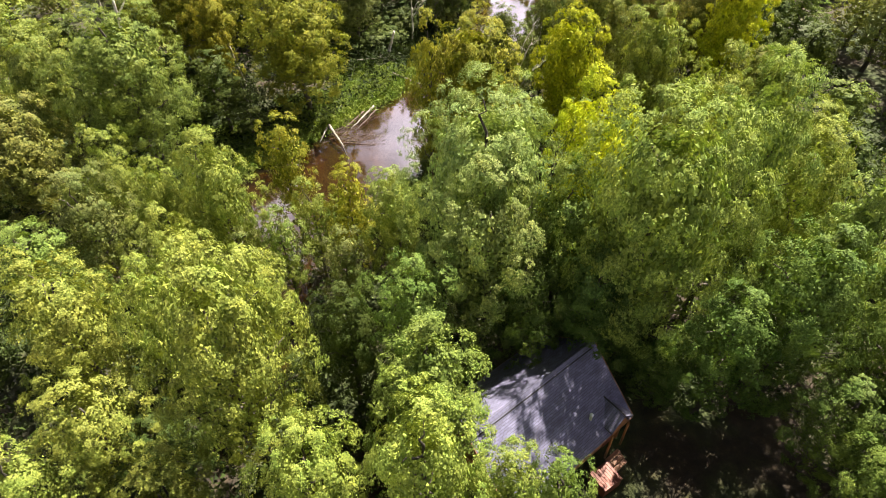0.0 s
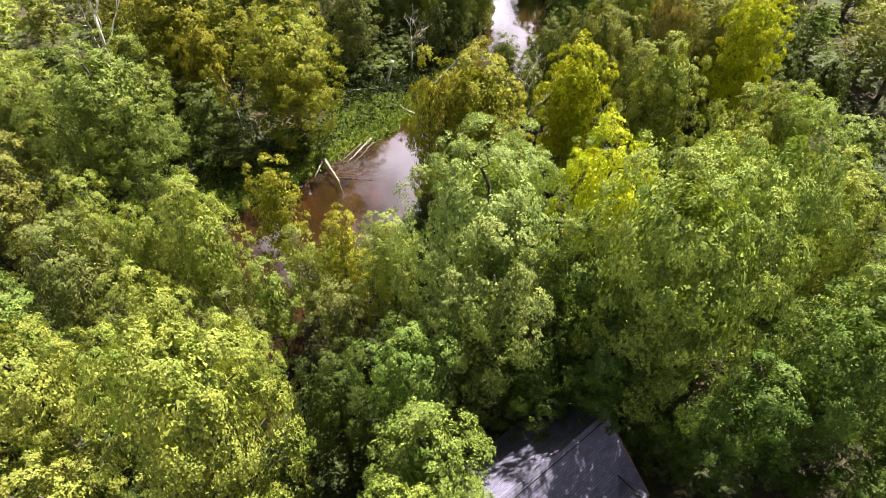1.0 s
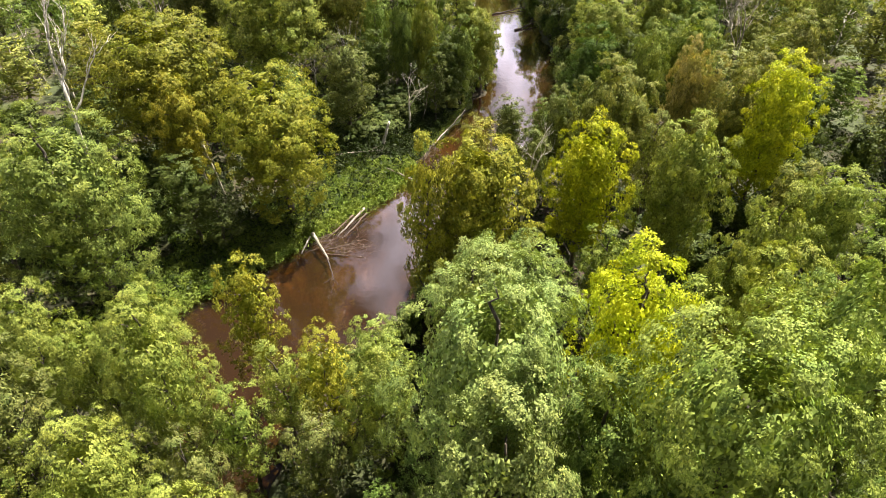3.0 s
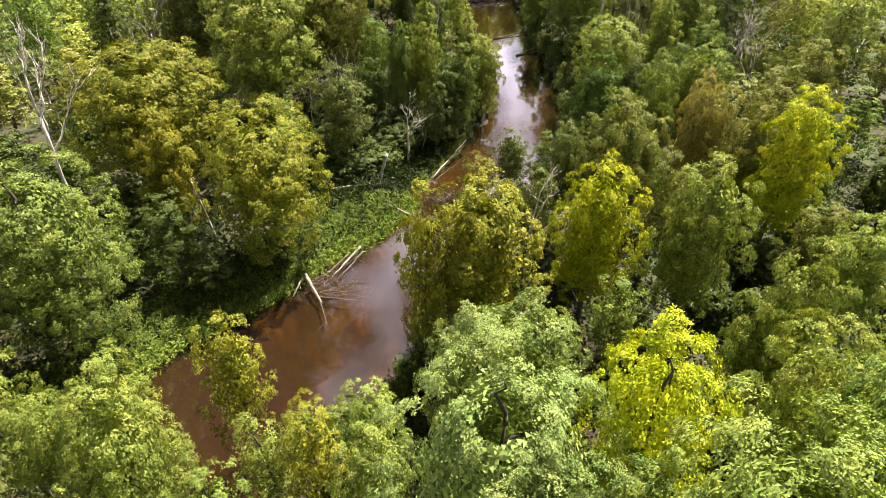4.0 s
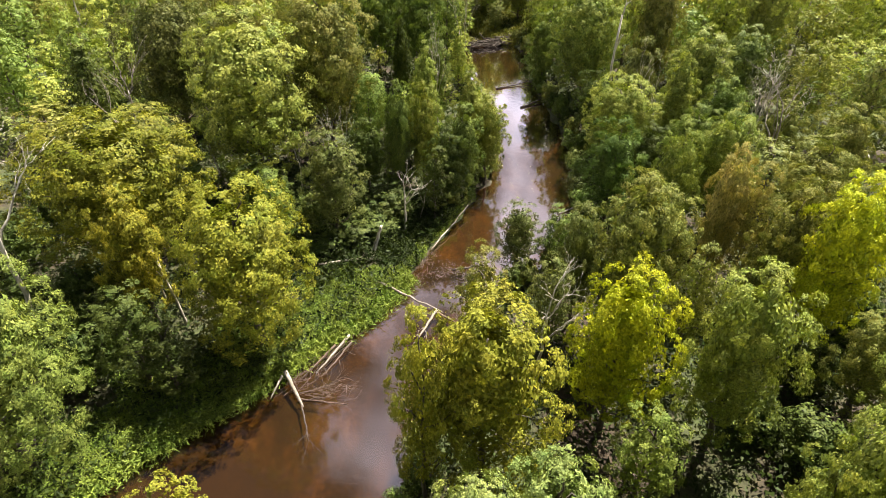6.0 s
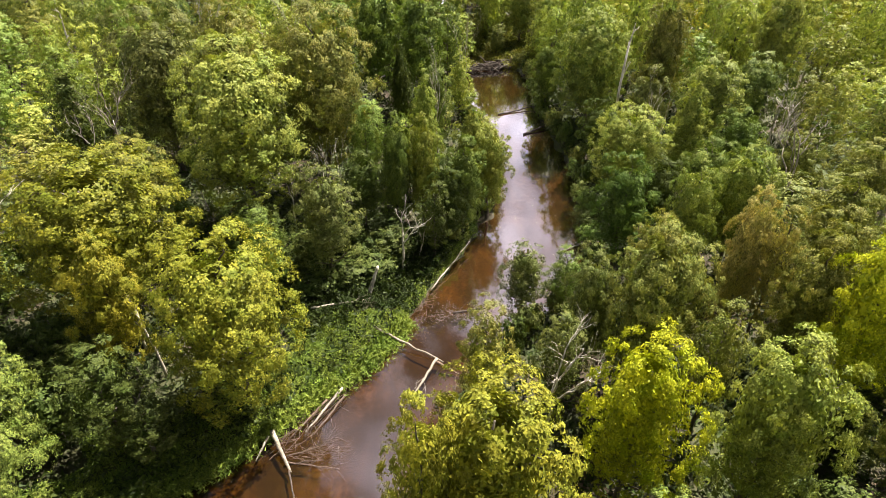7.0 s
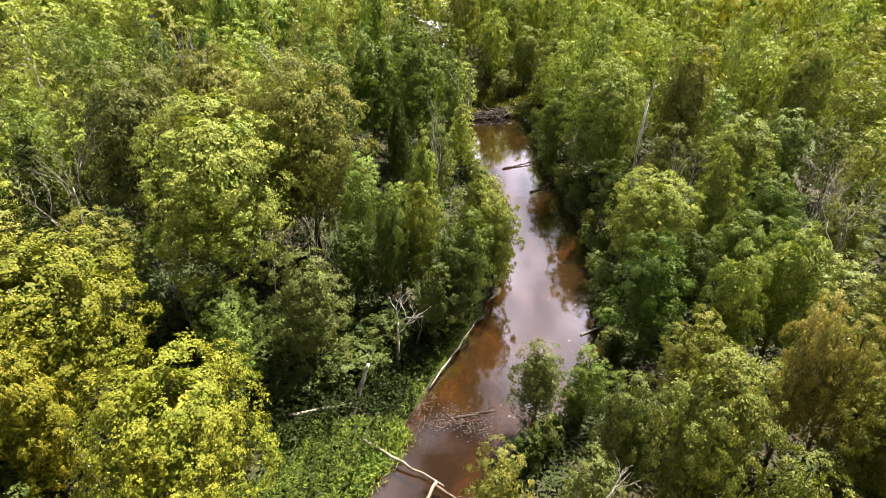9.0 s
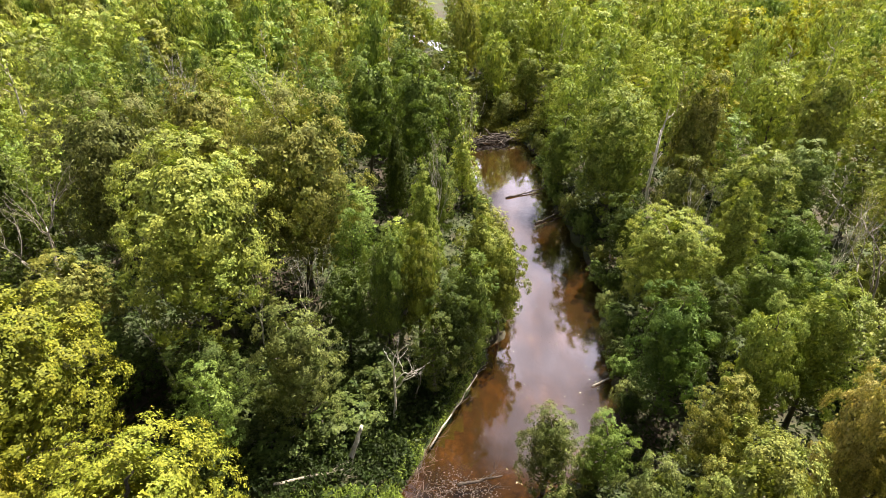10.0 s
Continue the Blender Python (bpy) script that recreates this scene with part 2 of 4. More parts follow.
def terrain():
    near_x = np.concatenate([np.linspace(-4000, -160, 9)[:-1], np.linspace(-160, -45, 24)[:-1], np.linspace(-45, 45, 111), np.linspace(45, 160, 24)[1:], np.linspace(160, 4000, 9)[1:]])
    near_y = np.concatenate([np.linspace(-3000, -40, 9)[:-1], np.linspace(-40, 10, 26)[:-1], np.linspace(10, 160, 181), np.linspace(160, 300, 36)[1:], np.linspace(300, 4500, 9)[1:]])
    gx, gy = np.meshgrid(near_x, near_y)
    z = land(gx.ravel(), gy.ravel())
    co = np.stack([gx.ravel(), gy.ravel(), z], 1)
    w, h = len(near_x), len(near_y)
    i = np.arange(w * h).reshape(h, w)
    quads = np.stack([i[:-1, :-1], i[:-1, 1:], i[1:, 1:], i[1:, :-1]], -1).reshape(-1, 4)
    me = mesh_fast("ground", co, quads, GROUND)
    me.materials.append(BED)
    mid = z[quads].max(axis=1)
    me.polygons.foreach_set("material_index", (mid < -0.12).astype(np.int32))
    me.polygons.foreach_set("use_smooth", [True] * len(me.polygons))
    tagged(new("ground", me), "brown forest floor with leaf litter beside a river", "ground", kind="structure")


terrain()


def water_sheet():
    """The river's surface as strips a little wider than the shores, so that the banks rise through it."""
    n = 120
    left = np.array(LEFT_BANK, float)
    right = np.array(RIGHT_BANK, float)

    def resample(p):
        s = np.concatenate([[0], np.cumsum(np.hypot(*np.diff(p, axis=0).T))])
        t = np.linspace(0, s[-1], n)
        return np.stack([np.interp(t, s, p[:, 0]), np.interp(t, s, p[:, 1])], 1)
    a, b = resample(left), resample(right)
    d = (b - a) / np.linalg.norm(b - a, axis=1)[:, None]
    a, b = a - d * 2.5, b + d * 2.5
    co = [(x, y, 0.0) for x, y in np.concatenate([a, b])]
    faces = [(i, i + n, i + n + 1, i + 1) for i in range(n - 1)]
    return tagged(new("water", mesh_from("water", co, faces, WATER)), "still tea-brown river water mirroring white clouds", "water", kind="structure")


water_sheet()


# ---- trees ----
def crown_profile(shape, s):
    """The crown's width at height s (0: its lowest boughs, 1: its top), 1 at its widest."""
    if shape == "cone":
        return min(1.0, 0.62 + 1.9 * s) * max(0.0, 1 - s ** 1.5) ** 0.72
    if shape == "column":
        return max(0.0, 1 - abs((s - 0.42) / 0.6) ** 2.8) ** 0.5
    if shape == "fan":
        return max(0.0, 1 - abs((s - 0.55) / (0.46 if s > 0.55 else 0.75)) ** 2.4) ** 0.5
    return max(0.0, 1 - abs((s - 0.48) / (0.53 if s > 0.48 else 0.62)) ** 2.2) ** 0.5


def make_template(seed, shape, r, height, low, lobes, count, length, width, kite=True, lobe_size=0.33, core=500, bark=None):
    """Trunk and crown meshes of one tree form: r and height in metres, low: where the crown begins."""
    rng, pr = np.random.default_rng(seed), random.Random(seed)
    base, span = height * low, height * (1 - low)
    p1, p2, p3 = (pr.uniform(0, 6.28) for _ in range(3))

    def shell(s, a):
        """A point of the crown's uneven outline and the way out from it."""
        w = crown_profile(shape, s) * r * (1 + 0.10 * math.sin(2 * a + p1) + 0.08 * math.sin(3 * a + p2) + 0.07 * math.sin(5 * a + 9 * s + p3))
        rise = (crown_profile(shape, max(s - 0.03, 0)) - crown_profile(shape, min(s + 0.03, 1))) * r / (0.06 * span)
        out = Vector((math.cos(a), math.sin(a), max(-0.7, min(rise, 3.0)))).normalized()
        return Vector((w * math.cos(a), w * math.sin(a), base + s * span)), out

    # boughs spread evenly over the outline, each a rounded head of foliage
    heads = []
    for tries in range(lobes * 45):
        s, a = pr.random() ** 0.85, pr.uniform(0, 6.28)
        if pr.random() > 0.25 + crown_profile(shape, s):
            continue
        p, out = shell(s, a)
        k = lobe_size * r * pr.uniform(0.62, 1.25)
        p = p - out * k * pr.choice((0.35, 0.5, 0.7, 0.9, 1.2)) + Vector((0, 0, pr.uniform(-0.2, 0.25) * k))
        if all((p - q).length > 0.72 * (k + h) for q, o, h in heads):
            heads.append((p, out, k))
        if len(heads) >= lobes * 2.2:
            break
    heads.append((Vector((0, 0, height - lobe_size * r * 0.8)), Vector((0, 0, 1)), lobe_size * r * 0.8))
    cen, outs, rad = np.array([h[0] for h in heads]), np.array([h[1] for h in heads]), np.array([h[2] for h in heads])
    # tufts on the heads' outer sides, and sprays of leaves on the tufts
    each = 11
    of = np.repeat(np.arange(len(cen)), each)
    nt = len(of)
    d = rng.normal(0, 0.62, (nt, 3)) + outs[of] * 0.95 + np.array([0, 0, 0.15])
    d /= np.linalg.norm(d, axis=1)[:, None]
    tuft = cen[of] + d * np.array([1, 1, 0.85]) * (rad[of] * rng.uniform(0.6, 0.95, nt))[:, None]
    size = rad[of] * rng.uniform(0.22, 0.40, nt)
    per = 5
    ns = count // per
    which = rng.choice(nt, ns, p=size ** 2 / np.sum(size ** 2))
    d2 = rng.normal(0, 0.8, (ns, 3)) + d[which] * 0.8
    d2[:, 2] += 0.30
    d2 /= np.linalg.norm(d2, axis=1)[:, None]
    pos = tuft[which] + d2 * np.array([1, 1, 0.75]) * (size[which] * (1.08 - 0.45 * rng.random(ns) ** 2))[:, None]
    pos = np.repeat(pos, per, axis=0) + rng.normal(0, length * 0.55, (ns * per, 3)) * np.array([1, 1, 0.6])
    out = np.repeat(d2 * 0.4 + d[which] * 0.45 + outs[of[which]] * 0.5, per, axis=0) + np.array([0, 0, 0.12])
    co, fa = leaves(rng, pos, out, length, width, 0.5 if kite else 0.34, kite)
    # the shaded inside of the crown: larger leaves behind the heads
    inner = []
    for i in range(core * 3):
        s, a = pr.random() ** 0.85 * 0.95, pr.uniform(0, 6.28)
        p, o = shell(s, a)
        inner.append((*(Vector((0, 0, base + span * (0.3 + 0.35 * s))).lerp(p, pr.uniform(0.42, 0.72))), *o))
    inner = np.array(inner)
    ci, fi = leaves(rng, inner[:, :3], inner[:, 3:], max(length * 1.9, 0.32 if length > 0.13 else 0.22), max(width * 2.1, 0.24 if length > 0.13 else 0.16), 0.35, kite)
    co, fa = np.concatenate([co, ci]), np.concatenate([fa, fi + len(co)])
    # bring the crown to its true height and width
    reach = np.percentile(np.hypot(co[:, 0], co[:, 1]), 98.5)
    co[:, :2] *= r / reach
    high = np.percentile(co[:, 2], 99.9)
    co[:, 2] = np.where(co[:, 2] > base, base + (co[:, 2] - base) * (height - base) / (high - base), co[:, 2])
    co[:, 2] = np.maximum(co[:, 2], 0.15)
    crown = mesh_fast("crown", co, fa, LEAF)
    # trunk and limbs
    v, f = [], []
    top = Vector((0, 0, height * 0.80))
    stem = bent(pr, (0, 0, -0.4), top, height * 0.012, 7)
    w0 = 0.011 * height + 0.02 * r
    tube(v, f, stem, [w0 * (1.25 if i == 0 else 1 - 0.82 * i / 7) for i in range(8)], 7)
    for c, o, k in sorted(heads, key=lambda e: -e[2])[:6 if length > 0.27 else 14]:
        z = max(base * 0.75, c[2] - 0.55 * math.hypot(c[0], c[1]) - 0.4)
        u = min(z / height / 0.80, 0.97)
        i = min(6, int(u * 7))
        p = stem[i].lerp(stem[i + 1], u * 7 - i)
        tube(v, f, bent(pr, p, p.lerp(c, 0.72), 0.05 * r, 4), [w0 * 0.36 * (1 - 0.22 * j) + 0.01 for j in range(5)], 5)
    trunk = mesh_from("trunk", v, f, bark or BARK, True)
    return trunk, crown, r, height


FORMS = {}


def add_form(kind, *args, **kw):
    """One form in three grades of leaf: fine for the trees that the camera passes close over, coarser upstream."""
    if kind in ("far", "under", "distant", "aspen", "spruce"):
        FORMS.setdefault(kind, []).append(make_template(*args, **{**kw, "kite": False}))
        return
    for grade, more, size in (("near", 4.0, 0.47), ("mid", 2.8, 0.60), ("upstream", 1.7, 0.80)):
        spec = (*args[:6], int(args[6] * more), args[7] * size, args[8] * size * 1.12)
        FORMS.setdefault(kind + "_" + grade, []).append(make_template(*spec, **{**kw, "kite": False, "core": int(kw["core"] * min(more, 2))}))


for sd in (1, 2):
    add_form("broad", 10 + sd, "round", 6.3, 19, 0.17, 42, 15500, 0.28, 0.19, lobe_size=0.26, core=2200)
    add_form("feathery", 20 + sd, "fan", 6.3, 20, 0.15, 44, 17000, 0.28, 0.12, lobe_size=0.22, core=2200)
for sd in (1, 2, 3):
    add_form("round", 30 + sd, "round", 4.2, 16.5, 0.17, 22, 9600, 0.24, 0.165, lobe_size=0.30, core=1300)
    add_form("cone", 40 + sd, "cone", 4.0, 17, 0.15, 34, 9600, 0.24, 0.165, lobe_size=0.25, core=1300)
    add_form("small", 60 + sd, "round", 2.4, 12, 0.2, 16, 4200, 0.19, 0.12, lobe_size=0.32, core=420)
    add_form("shrub", 70 + sd, "round", 1.9, 3.4, 0.10, 11, 1200, 0.22, 0.14, lobe_size=0.40, core=160)
for sd in (1, 2):
    add_form("column", 50 + sd, "column", 2.9, 14.5, 0.14, 30, 6600, 0.22, 0.11, lobe_size=0.30, core=700)
for sd in (1, 2, 3):
    add_form("under", 90 + sd, "round", 3.2, 10, 0.14, 18, 2800, 0.32, 0.22, kite=False, lobe_size=0.34, core=300)
for sd in (1, 2, 3, 4):
    add_form("far", 80 + sd, "round" if sd != 4 else "cone", 4.2, 18, 0.12, 40, 6800, 0.25, 0.18, kite=False, lobe_size=0.24, core=420)
for sd in (1, 2, 3):
    add_form("distant", 84 + sd, "round" if sd % 2 else "column", 4.6, 17, 0.2, 22, 2400, 0.52, 0.36, kite=False, lobe_size=0.27, core=160)
add_form("far", 88, "column", 3.0, 18, 0.15, 30, 3600, 0.29, 0.19, kite=False, lobe_size=0.28, core=300)
for sd in (1, 2, 3):
    add_form("aspen", 94 + sd, "column", 2.7, 19, 0.34, 17, 2100, 0.27, 0.19, kite=False, lobe_size=0.30, core=60, bark=PALE_BARK)
add_form("spruce", 99, "cone", 2.3, 18, 0.06, 60, 4200, 0.34, 0.10, kite=False, lobe_size=0.20, core=300)

# leaf colours, by what the crowns look like
TINT = {
    "yellow": ((0.330, 0.355, 0.0180), "bright yellow-green"),
    "gold": ((0.208, 0.203, 0.0255), "golden olive-yellow"),
    "moss": ((0.137, 0.148, 0.0167), "deep golden-olive"),
    "soft": ((0.172, 0.207, 0.0466), "soft pale-green"),
    "forest": ((0.088, 0.130, 0.0297), "rich dark-green"),
    "lime": ((0.207, 0.236, 0.0510), "light lime-green"),
    "pale": ((0.185, 0.220, 0.0696), "pale silvery-green"),
    "green": ((0.130, 0.174, 0.0400), "fresh green"),
    # some trees' own dark green; on understory it also paints gap shade
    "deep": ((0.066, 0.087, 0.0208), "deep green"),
    "olive": ((0.175, 0.180, 0.0450), "dull olive-green"),
    "grey": ((0.135, 0.150, 0.0470), "grey-green"),
    "sage": ((0.194, 0.237, 0.0605), "soft pale-green"),
    "blue": ((0.075, 0.098, 0.0810), "bluish grey-green"),
    "rust": ((0.300, 0.258, 0.0860), "rusty brown-green"),
}
KIND = {"broad": ("maple_tree", "broad-crowned maple"), "feathery": ("ash_tree", "feathery tall ash"), "round": ("maple_tree", "round-crowned maple"),
        "cone": ("maple_tree", "pointed young maple"), "small": ("alder_tree", "slender small alder"), "shrub": ("shrub", "low bushy shrub"),
        "column": ("willow_tree", "narrow willow"), "far": ("woodland_tree", "distant forest tree"), "distant": ("woodland_tree", "leafy forest tree"), "aspen": ("aspen_tree", "slender airy aspen"), "spruce": ("spruce_tree", "narrow pointed spruce"), "under": ("understory_tree", "low understory tree")}
PLACED = []
tree_rng = random.Random(5)


def tree(form, x, y, top, r, tint, turn=None, where="beside the river", base=None):
    """One tree: its form, foot, height of its top over the water, crown radius and leaf colour."""
    z = ground_z(x, y) if base is None else base
    z = max(z, 0.0)
    key = form if form in FORMS else form + ("_near" if y < 38 else "_mid" if y < 106 and form != "shrub" else "_upstream")
    trunk, crown, r0, h0 = FORMS[key][tree_rng.randrange(len(FORMS[key]))]
    name, words = KIND[form]
    (cr, cg, cb), colour = TINT[tint]
    ob = tagged(new(name), f"{colour} {words} {where}", "shrub" if form == "shrub" else "tree", group=name.replace("_", " ") + "s")
    ob.matrix_basis = pose(x, y, z - 0.1, 0, 0, tree_rng.uniform(0, 360) if turn is None else turn)
    ob.scale = (r / r0, r / r0, (top - z) / h0)
    part("trunk", trunk, ob)
    leafy = part("crown", crown, ob)
    # far, aspen and near crowns: extra brightness put into the leaf colour
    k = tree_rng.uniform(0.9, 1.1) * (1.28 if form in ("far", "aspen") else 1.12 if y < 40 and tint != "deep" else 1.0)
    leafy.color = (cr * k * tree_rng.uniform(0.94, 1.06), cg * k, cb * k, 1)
    PLACED.append((x, y, r))
    return ob


# by the cabin
W = "in dense woods near the cabin"
tree("round", -11.0, 17.2, 22.3, 4.4, "lime", where=W)
tree("cone", -0.9, 16.7, 18.3, 4.6, "green", where=W)
tree("round", -1.0, 11.3, 20.2, 3.5, "lime", where=W)
tree("round", 3.0, 12.4, 13.6, 2.7, "lime", where=W)
tree("small", 5.2, 11.6, 15.0, 2.2, "green", where=W)
tree("round", -6.6, 12.6, 16.0, 3.4, "lime", where=W)
tree("round", -14.5, 12.5, 11.5, 3.3, "lime", where=W)
tree("round", -22.2, 21.7, 17.5, 4.2, "lime", where=W)
tree("round", -27.0, 27.0, 15.0, 4.0, "green", where=W)
tree("round", -19.6, 16.6, 13.2, 3.6, "lime", where=W)
tree("round", -22.8, 13.6, 11.5, 3.4, "lime", where=W)
tree("round", -16.6, 21.9, 17.0, 3.0, "lime", where=W)
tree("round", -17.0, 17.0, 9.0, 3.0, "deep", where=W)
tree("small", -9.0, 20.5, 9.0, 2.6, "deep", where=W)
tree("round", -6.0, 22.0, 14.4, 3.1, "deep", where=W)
tree("feathery", 2.6, 30.4, 22.8, 6.0, "pale", where=W)
tree("round", 2.6, 25.4, 20.4, 4.4, "pale", where=W)
tree("round", -1.9, 22.6, 15.8, 3.9, "green", where=W)
tree("round", 4.8, 24.2, 15.5, 3.4, "forest", where=W)
tree("round", 7.4, 27.6, 18.5, 4.2, "forest", where=W)
tree("broad", 11.8, 25.0, 24.7, 5.8, "soft", where=W)
tree("round", 18.4, 34.4, 19.9, 3.9, "lime", where=W)
tree("round", 30.6, 48.9, 15.2, 3.8, "lime", where=W)
tree("round", 19.2, 30.2, 23.8, 4.3, "sage", where=W)
tree("round", 22.0, 12.0, 13.5, 3.6, "green", where=W)
tree("round", 20.5, 21.8, 18.5, 4.6, "forest", where=W)
tree("round", 16.6, 20.8, 15.0, 3.8, "forest", where=W)
tree("round", 22.5, 17.0, 11.5, 3.5, "forest", where=W)
tree("round", 26.2, 16.0, 11.0, 3.3, "forest", where=W)
tree("round", 10.8, 24.0, 12.0, 3.0, "forest", where=W)
tree("round", 13.6, 21.4, 10.5, 2.8, "forest", where=W)
tree("round", 9.0, 23.4, 15.5, 3.2, "forest", where=W)
tree("cone", 24.5, 25.5, 20.5, 4.4, "sage", where=W)
# next two trees stand mostly out of view, added to shade the yard
tree("round", 27.5, 19.5, 20.0, 5.2, "forest", where=W)
tree("round", 27.0, 12.5, 18.0, 4.8, "green", where=W)
tree("round", 25.0, 32.0, 18.0, 4.2, "lime", where=W)
tree("round", 10.0, 32.8, 21.6, 4.3, "yellow", where=W)
tree("small", 14.5, 37.5, 12.0, 2.6, "deep", where=W)
# inside of the bend
W = "on the river's wooded bend"
tree("round", -24.7, 30.6, 16.2, 3.7, "grey", where=W)
tree("round", -25.2, 35.6, 16.2, 3.2, "soft", where=W)
tree("round", -15.8, 32.4, 18.0, 3.4, "lime", base=0.3, where=W)
tree("round", -17.3, 26.8, 16.4, 3.2, "lime", where=W)
tree("round", -12.0, 24.2, 15.4, 2.8, "lime", where=W)
tree("round", -18.4, 36.2, 15.4, 3.2, "lime", base=0.3, where=W)
tree("round", -21.4, 34.8, 14.1, 2.7, "lime", base=0.3, where=W)
tree("small", -13.3, 40.2, 14.2, 2.6, "gold", base=0.3, where=W)
tree("small", -7.2, 34.6, 13.5, 2.4, "gold", where=W)
tree("small", -10.3, 35.0, 11.8, 2.3, "soft", where=W)
tree("small", -12.2, 31.8, 11.8, 2.4, "soft", where=W)
tree("small", -13.4, 28.0, 13.0, 2.3, "grey", base=0.2, where=W)
tree("small", -7.4, 30.4, 10.8, 2.3, "grey", where=W)
tree("small", -4.6, 38.5, 10.0, 2.6, "soft", where=W)
tree("round", -3.6, 33.0, 14.0, 3.0, "soft", where=W)
tree("small", -20.5, 31.0, 10.5, 2.6, "lime", where=W)
tree("round", 1.8, 38.6, 16.8, 3.6, "pale", where=W)
tree("round", 5.6, 40.6, 15.6, 3.6, "pale", where=W)
tree("small", -1.2, 46.7, 19.8, 2.5, "gold", where=W)
tree("round", 2.5, 48.3, 19.2, 5.2, "gold", where=W)
tree("round", 11.8, 52.6, 17.9, 3.9, "yellow", where=W)
tree("small", 12.6, 46.4, 11.5, 2.7, "soft", where=W)
tree("round", 19.3, 51.4, 18.4, 4.2, "lime", where=W)
tree("small", 18.9, 40.7, 14.6, 1.9, "lime", where=W)
tree("small", 3.0, 59.4, 13.9, 2.6, "olive", where=W)
tree("round", 21.0, 41.0, 19.5, 3.3, "lime", where=W)
tree("round", 29.0, 39.5, 15.0, 4.2, "lime", where=W)
tree("round", 30.3, 60.6, 19.4, 4.3, "yellow", where=W)
tree("round", 31.0, 54.0, 12.4, 3.4, "olive", where=W)
tree("round", 15.2, 62.2, 18.4, 4.3, "olive", where=W)
tree("small", 8.6, 60.5, 12.0, 2.4, "grey", where=W)
tree("round", 28.2, 64.2, 16.4, 3.4, "olive", where=W)
tree("round", 25.0, 69.0, 17.6, 2.7, "rust", where=W)
tree("small", 27.3, 68.4, 16.2, 2.2, "rust", where=W)
tree("round", 19.0, 66.6, 14.6, 3.4, "olive", where=W)
tree("round", 32.4, 69.0, 15.8, 4.0, "olive", where=W)
tree("small", 19.2, 58.9, 14.6, 2.7, "olive", where=W)
tree("round", 11.6, 64.8, 14.4, 2.9, "grey", where=W)
tree("column", 7.6, 73.6, 9.2, 2.6, "grey", where=W)
tree("small", 11.6, 73.4, 8.6, 2.5, "green", where=W)
tree("round", 19.4, 73.2, 12.5, 3.2, "olive", where=W)
# beyond the river on the left bank
W = "behind the grassy river bank"
tree("feathery", -29.4, 49.6, 19.9, 6.6, "soft", where=W)
tree("round", -35.0, 40.5, 16.0, 4.6, "olive", where=W)
tree("round", -38.6, 51.6, 16.4, 4.4, "soft", where=W)
tree("round", -45.0, 60.0, 15.0, 4.4, "lime", where=W)
tree("broad", -16.2, 62.4, 17.4, 6.7, "gold", where=W)
tree("round", -26.2, 64.6, 15.7, 3.5, "gold", where=W)
tree("small", -17.0, 74.5, 12.0, 2.6, "green", where=W)
tree("broad", -29.8, 71.2, 19.2, 8.5, "moss", where=W)
tree("small", -21.5, 56.8, 8.5, 3.0, "deep", where=W)
tree("small", -24.4, 57.8, 11.0, 3.3, "deep", where=W)
tree("round", -37.5, 57.0, 9.0, 3.6, "deep", where=W)
# low trees added in the dark tint, to paint deep shade here
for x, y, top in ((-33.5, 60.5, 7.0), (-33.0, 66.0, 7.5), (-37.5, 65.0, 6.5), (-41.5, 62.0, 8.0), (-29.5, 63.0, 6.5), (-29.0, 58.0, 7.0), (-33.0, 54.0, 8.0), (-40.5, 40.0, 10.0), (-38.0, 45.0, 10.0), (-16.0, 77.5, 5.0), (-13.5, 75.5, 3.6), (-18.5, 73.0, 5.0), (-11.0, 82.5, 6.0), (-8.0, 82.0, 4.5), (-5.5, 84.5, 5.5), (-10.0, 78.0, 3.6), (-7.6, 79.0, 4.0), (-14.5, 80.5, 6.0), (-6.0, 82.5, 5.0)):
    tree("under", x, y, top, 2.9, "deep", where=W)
# more dark-tinted low trees added where the gap is just black shade
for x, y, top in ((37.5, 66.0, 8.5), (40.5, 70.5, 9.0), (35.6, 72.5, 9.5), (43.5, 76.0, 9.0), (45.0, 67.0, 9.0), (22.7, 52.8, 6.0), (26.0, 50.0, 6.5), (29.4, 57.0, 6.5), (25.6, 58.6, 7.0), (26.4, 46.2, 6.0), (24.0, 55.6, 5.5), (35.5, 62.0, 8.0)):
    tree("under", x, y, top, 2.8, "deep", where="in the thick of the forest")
tree("column", -11.7, 78.6, 14.5, 3.7, "grey", where=W)
tree("round", -5.3, 87.4, 16.2, 2.7, "green", where=W)
tree("small", -1.0, 82.8, 10.5, 2.4, "deep", where=W)
tree("round", 2.2, 87.4, 13.6, 3.2, "green", where=W)
tree("round", -2.4, 89.2, 15.4, 2.8, "lime", where=W)
tree("round", 5.4, 92.4, 12.5, 3.0, "lime", where=W)
tree("cone", 3.4, 94.8, 15.3, 3.6, "lime", where=W)
tree("round", 0.6, 86.2, 11.5, 3.0, "deep", where=W)
tree("cone", -2.5, 98.3, 17.9, 2.9, "lime", where=W)
tree("small", -9.4, 94.4, 14.2, 2.8, "green", where=W)
tree("broad", -22.3, 89.6, 23.2, 8.6, "lime", where=W)
tree("broad", -15.2, 99.4, 24.9, 7.8, "olive", where=W)
tree("round", -9.0, 88.0, 11.5, 3.2, "deep", where=W)
tree("round", -20.0, 80.5, 10.0, 3.4, "deep", where=W)
tree("cone", -6.5, 115.5, 16.8, 2.4, "deep", where=W)
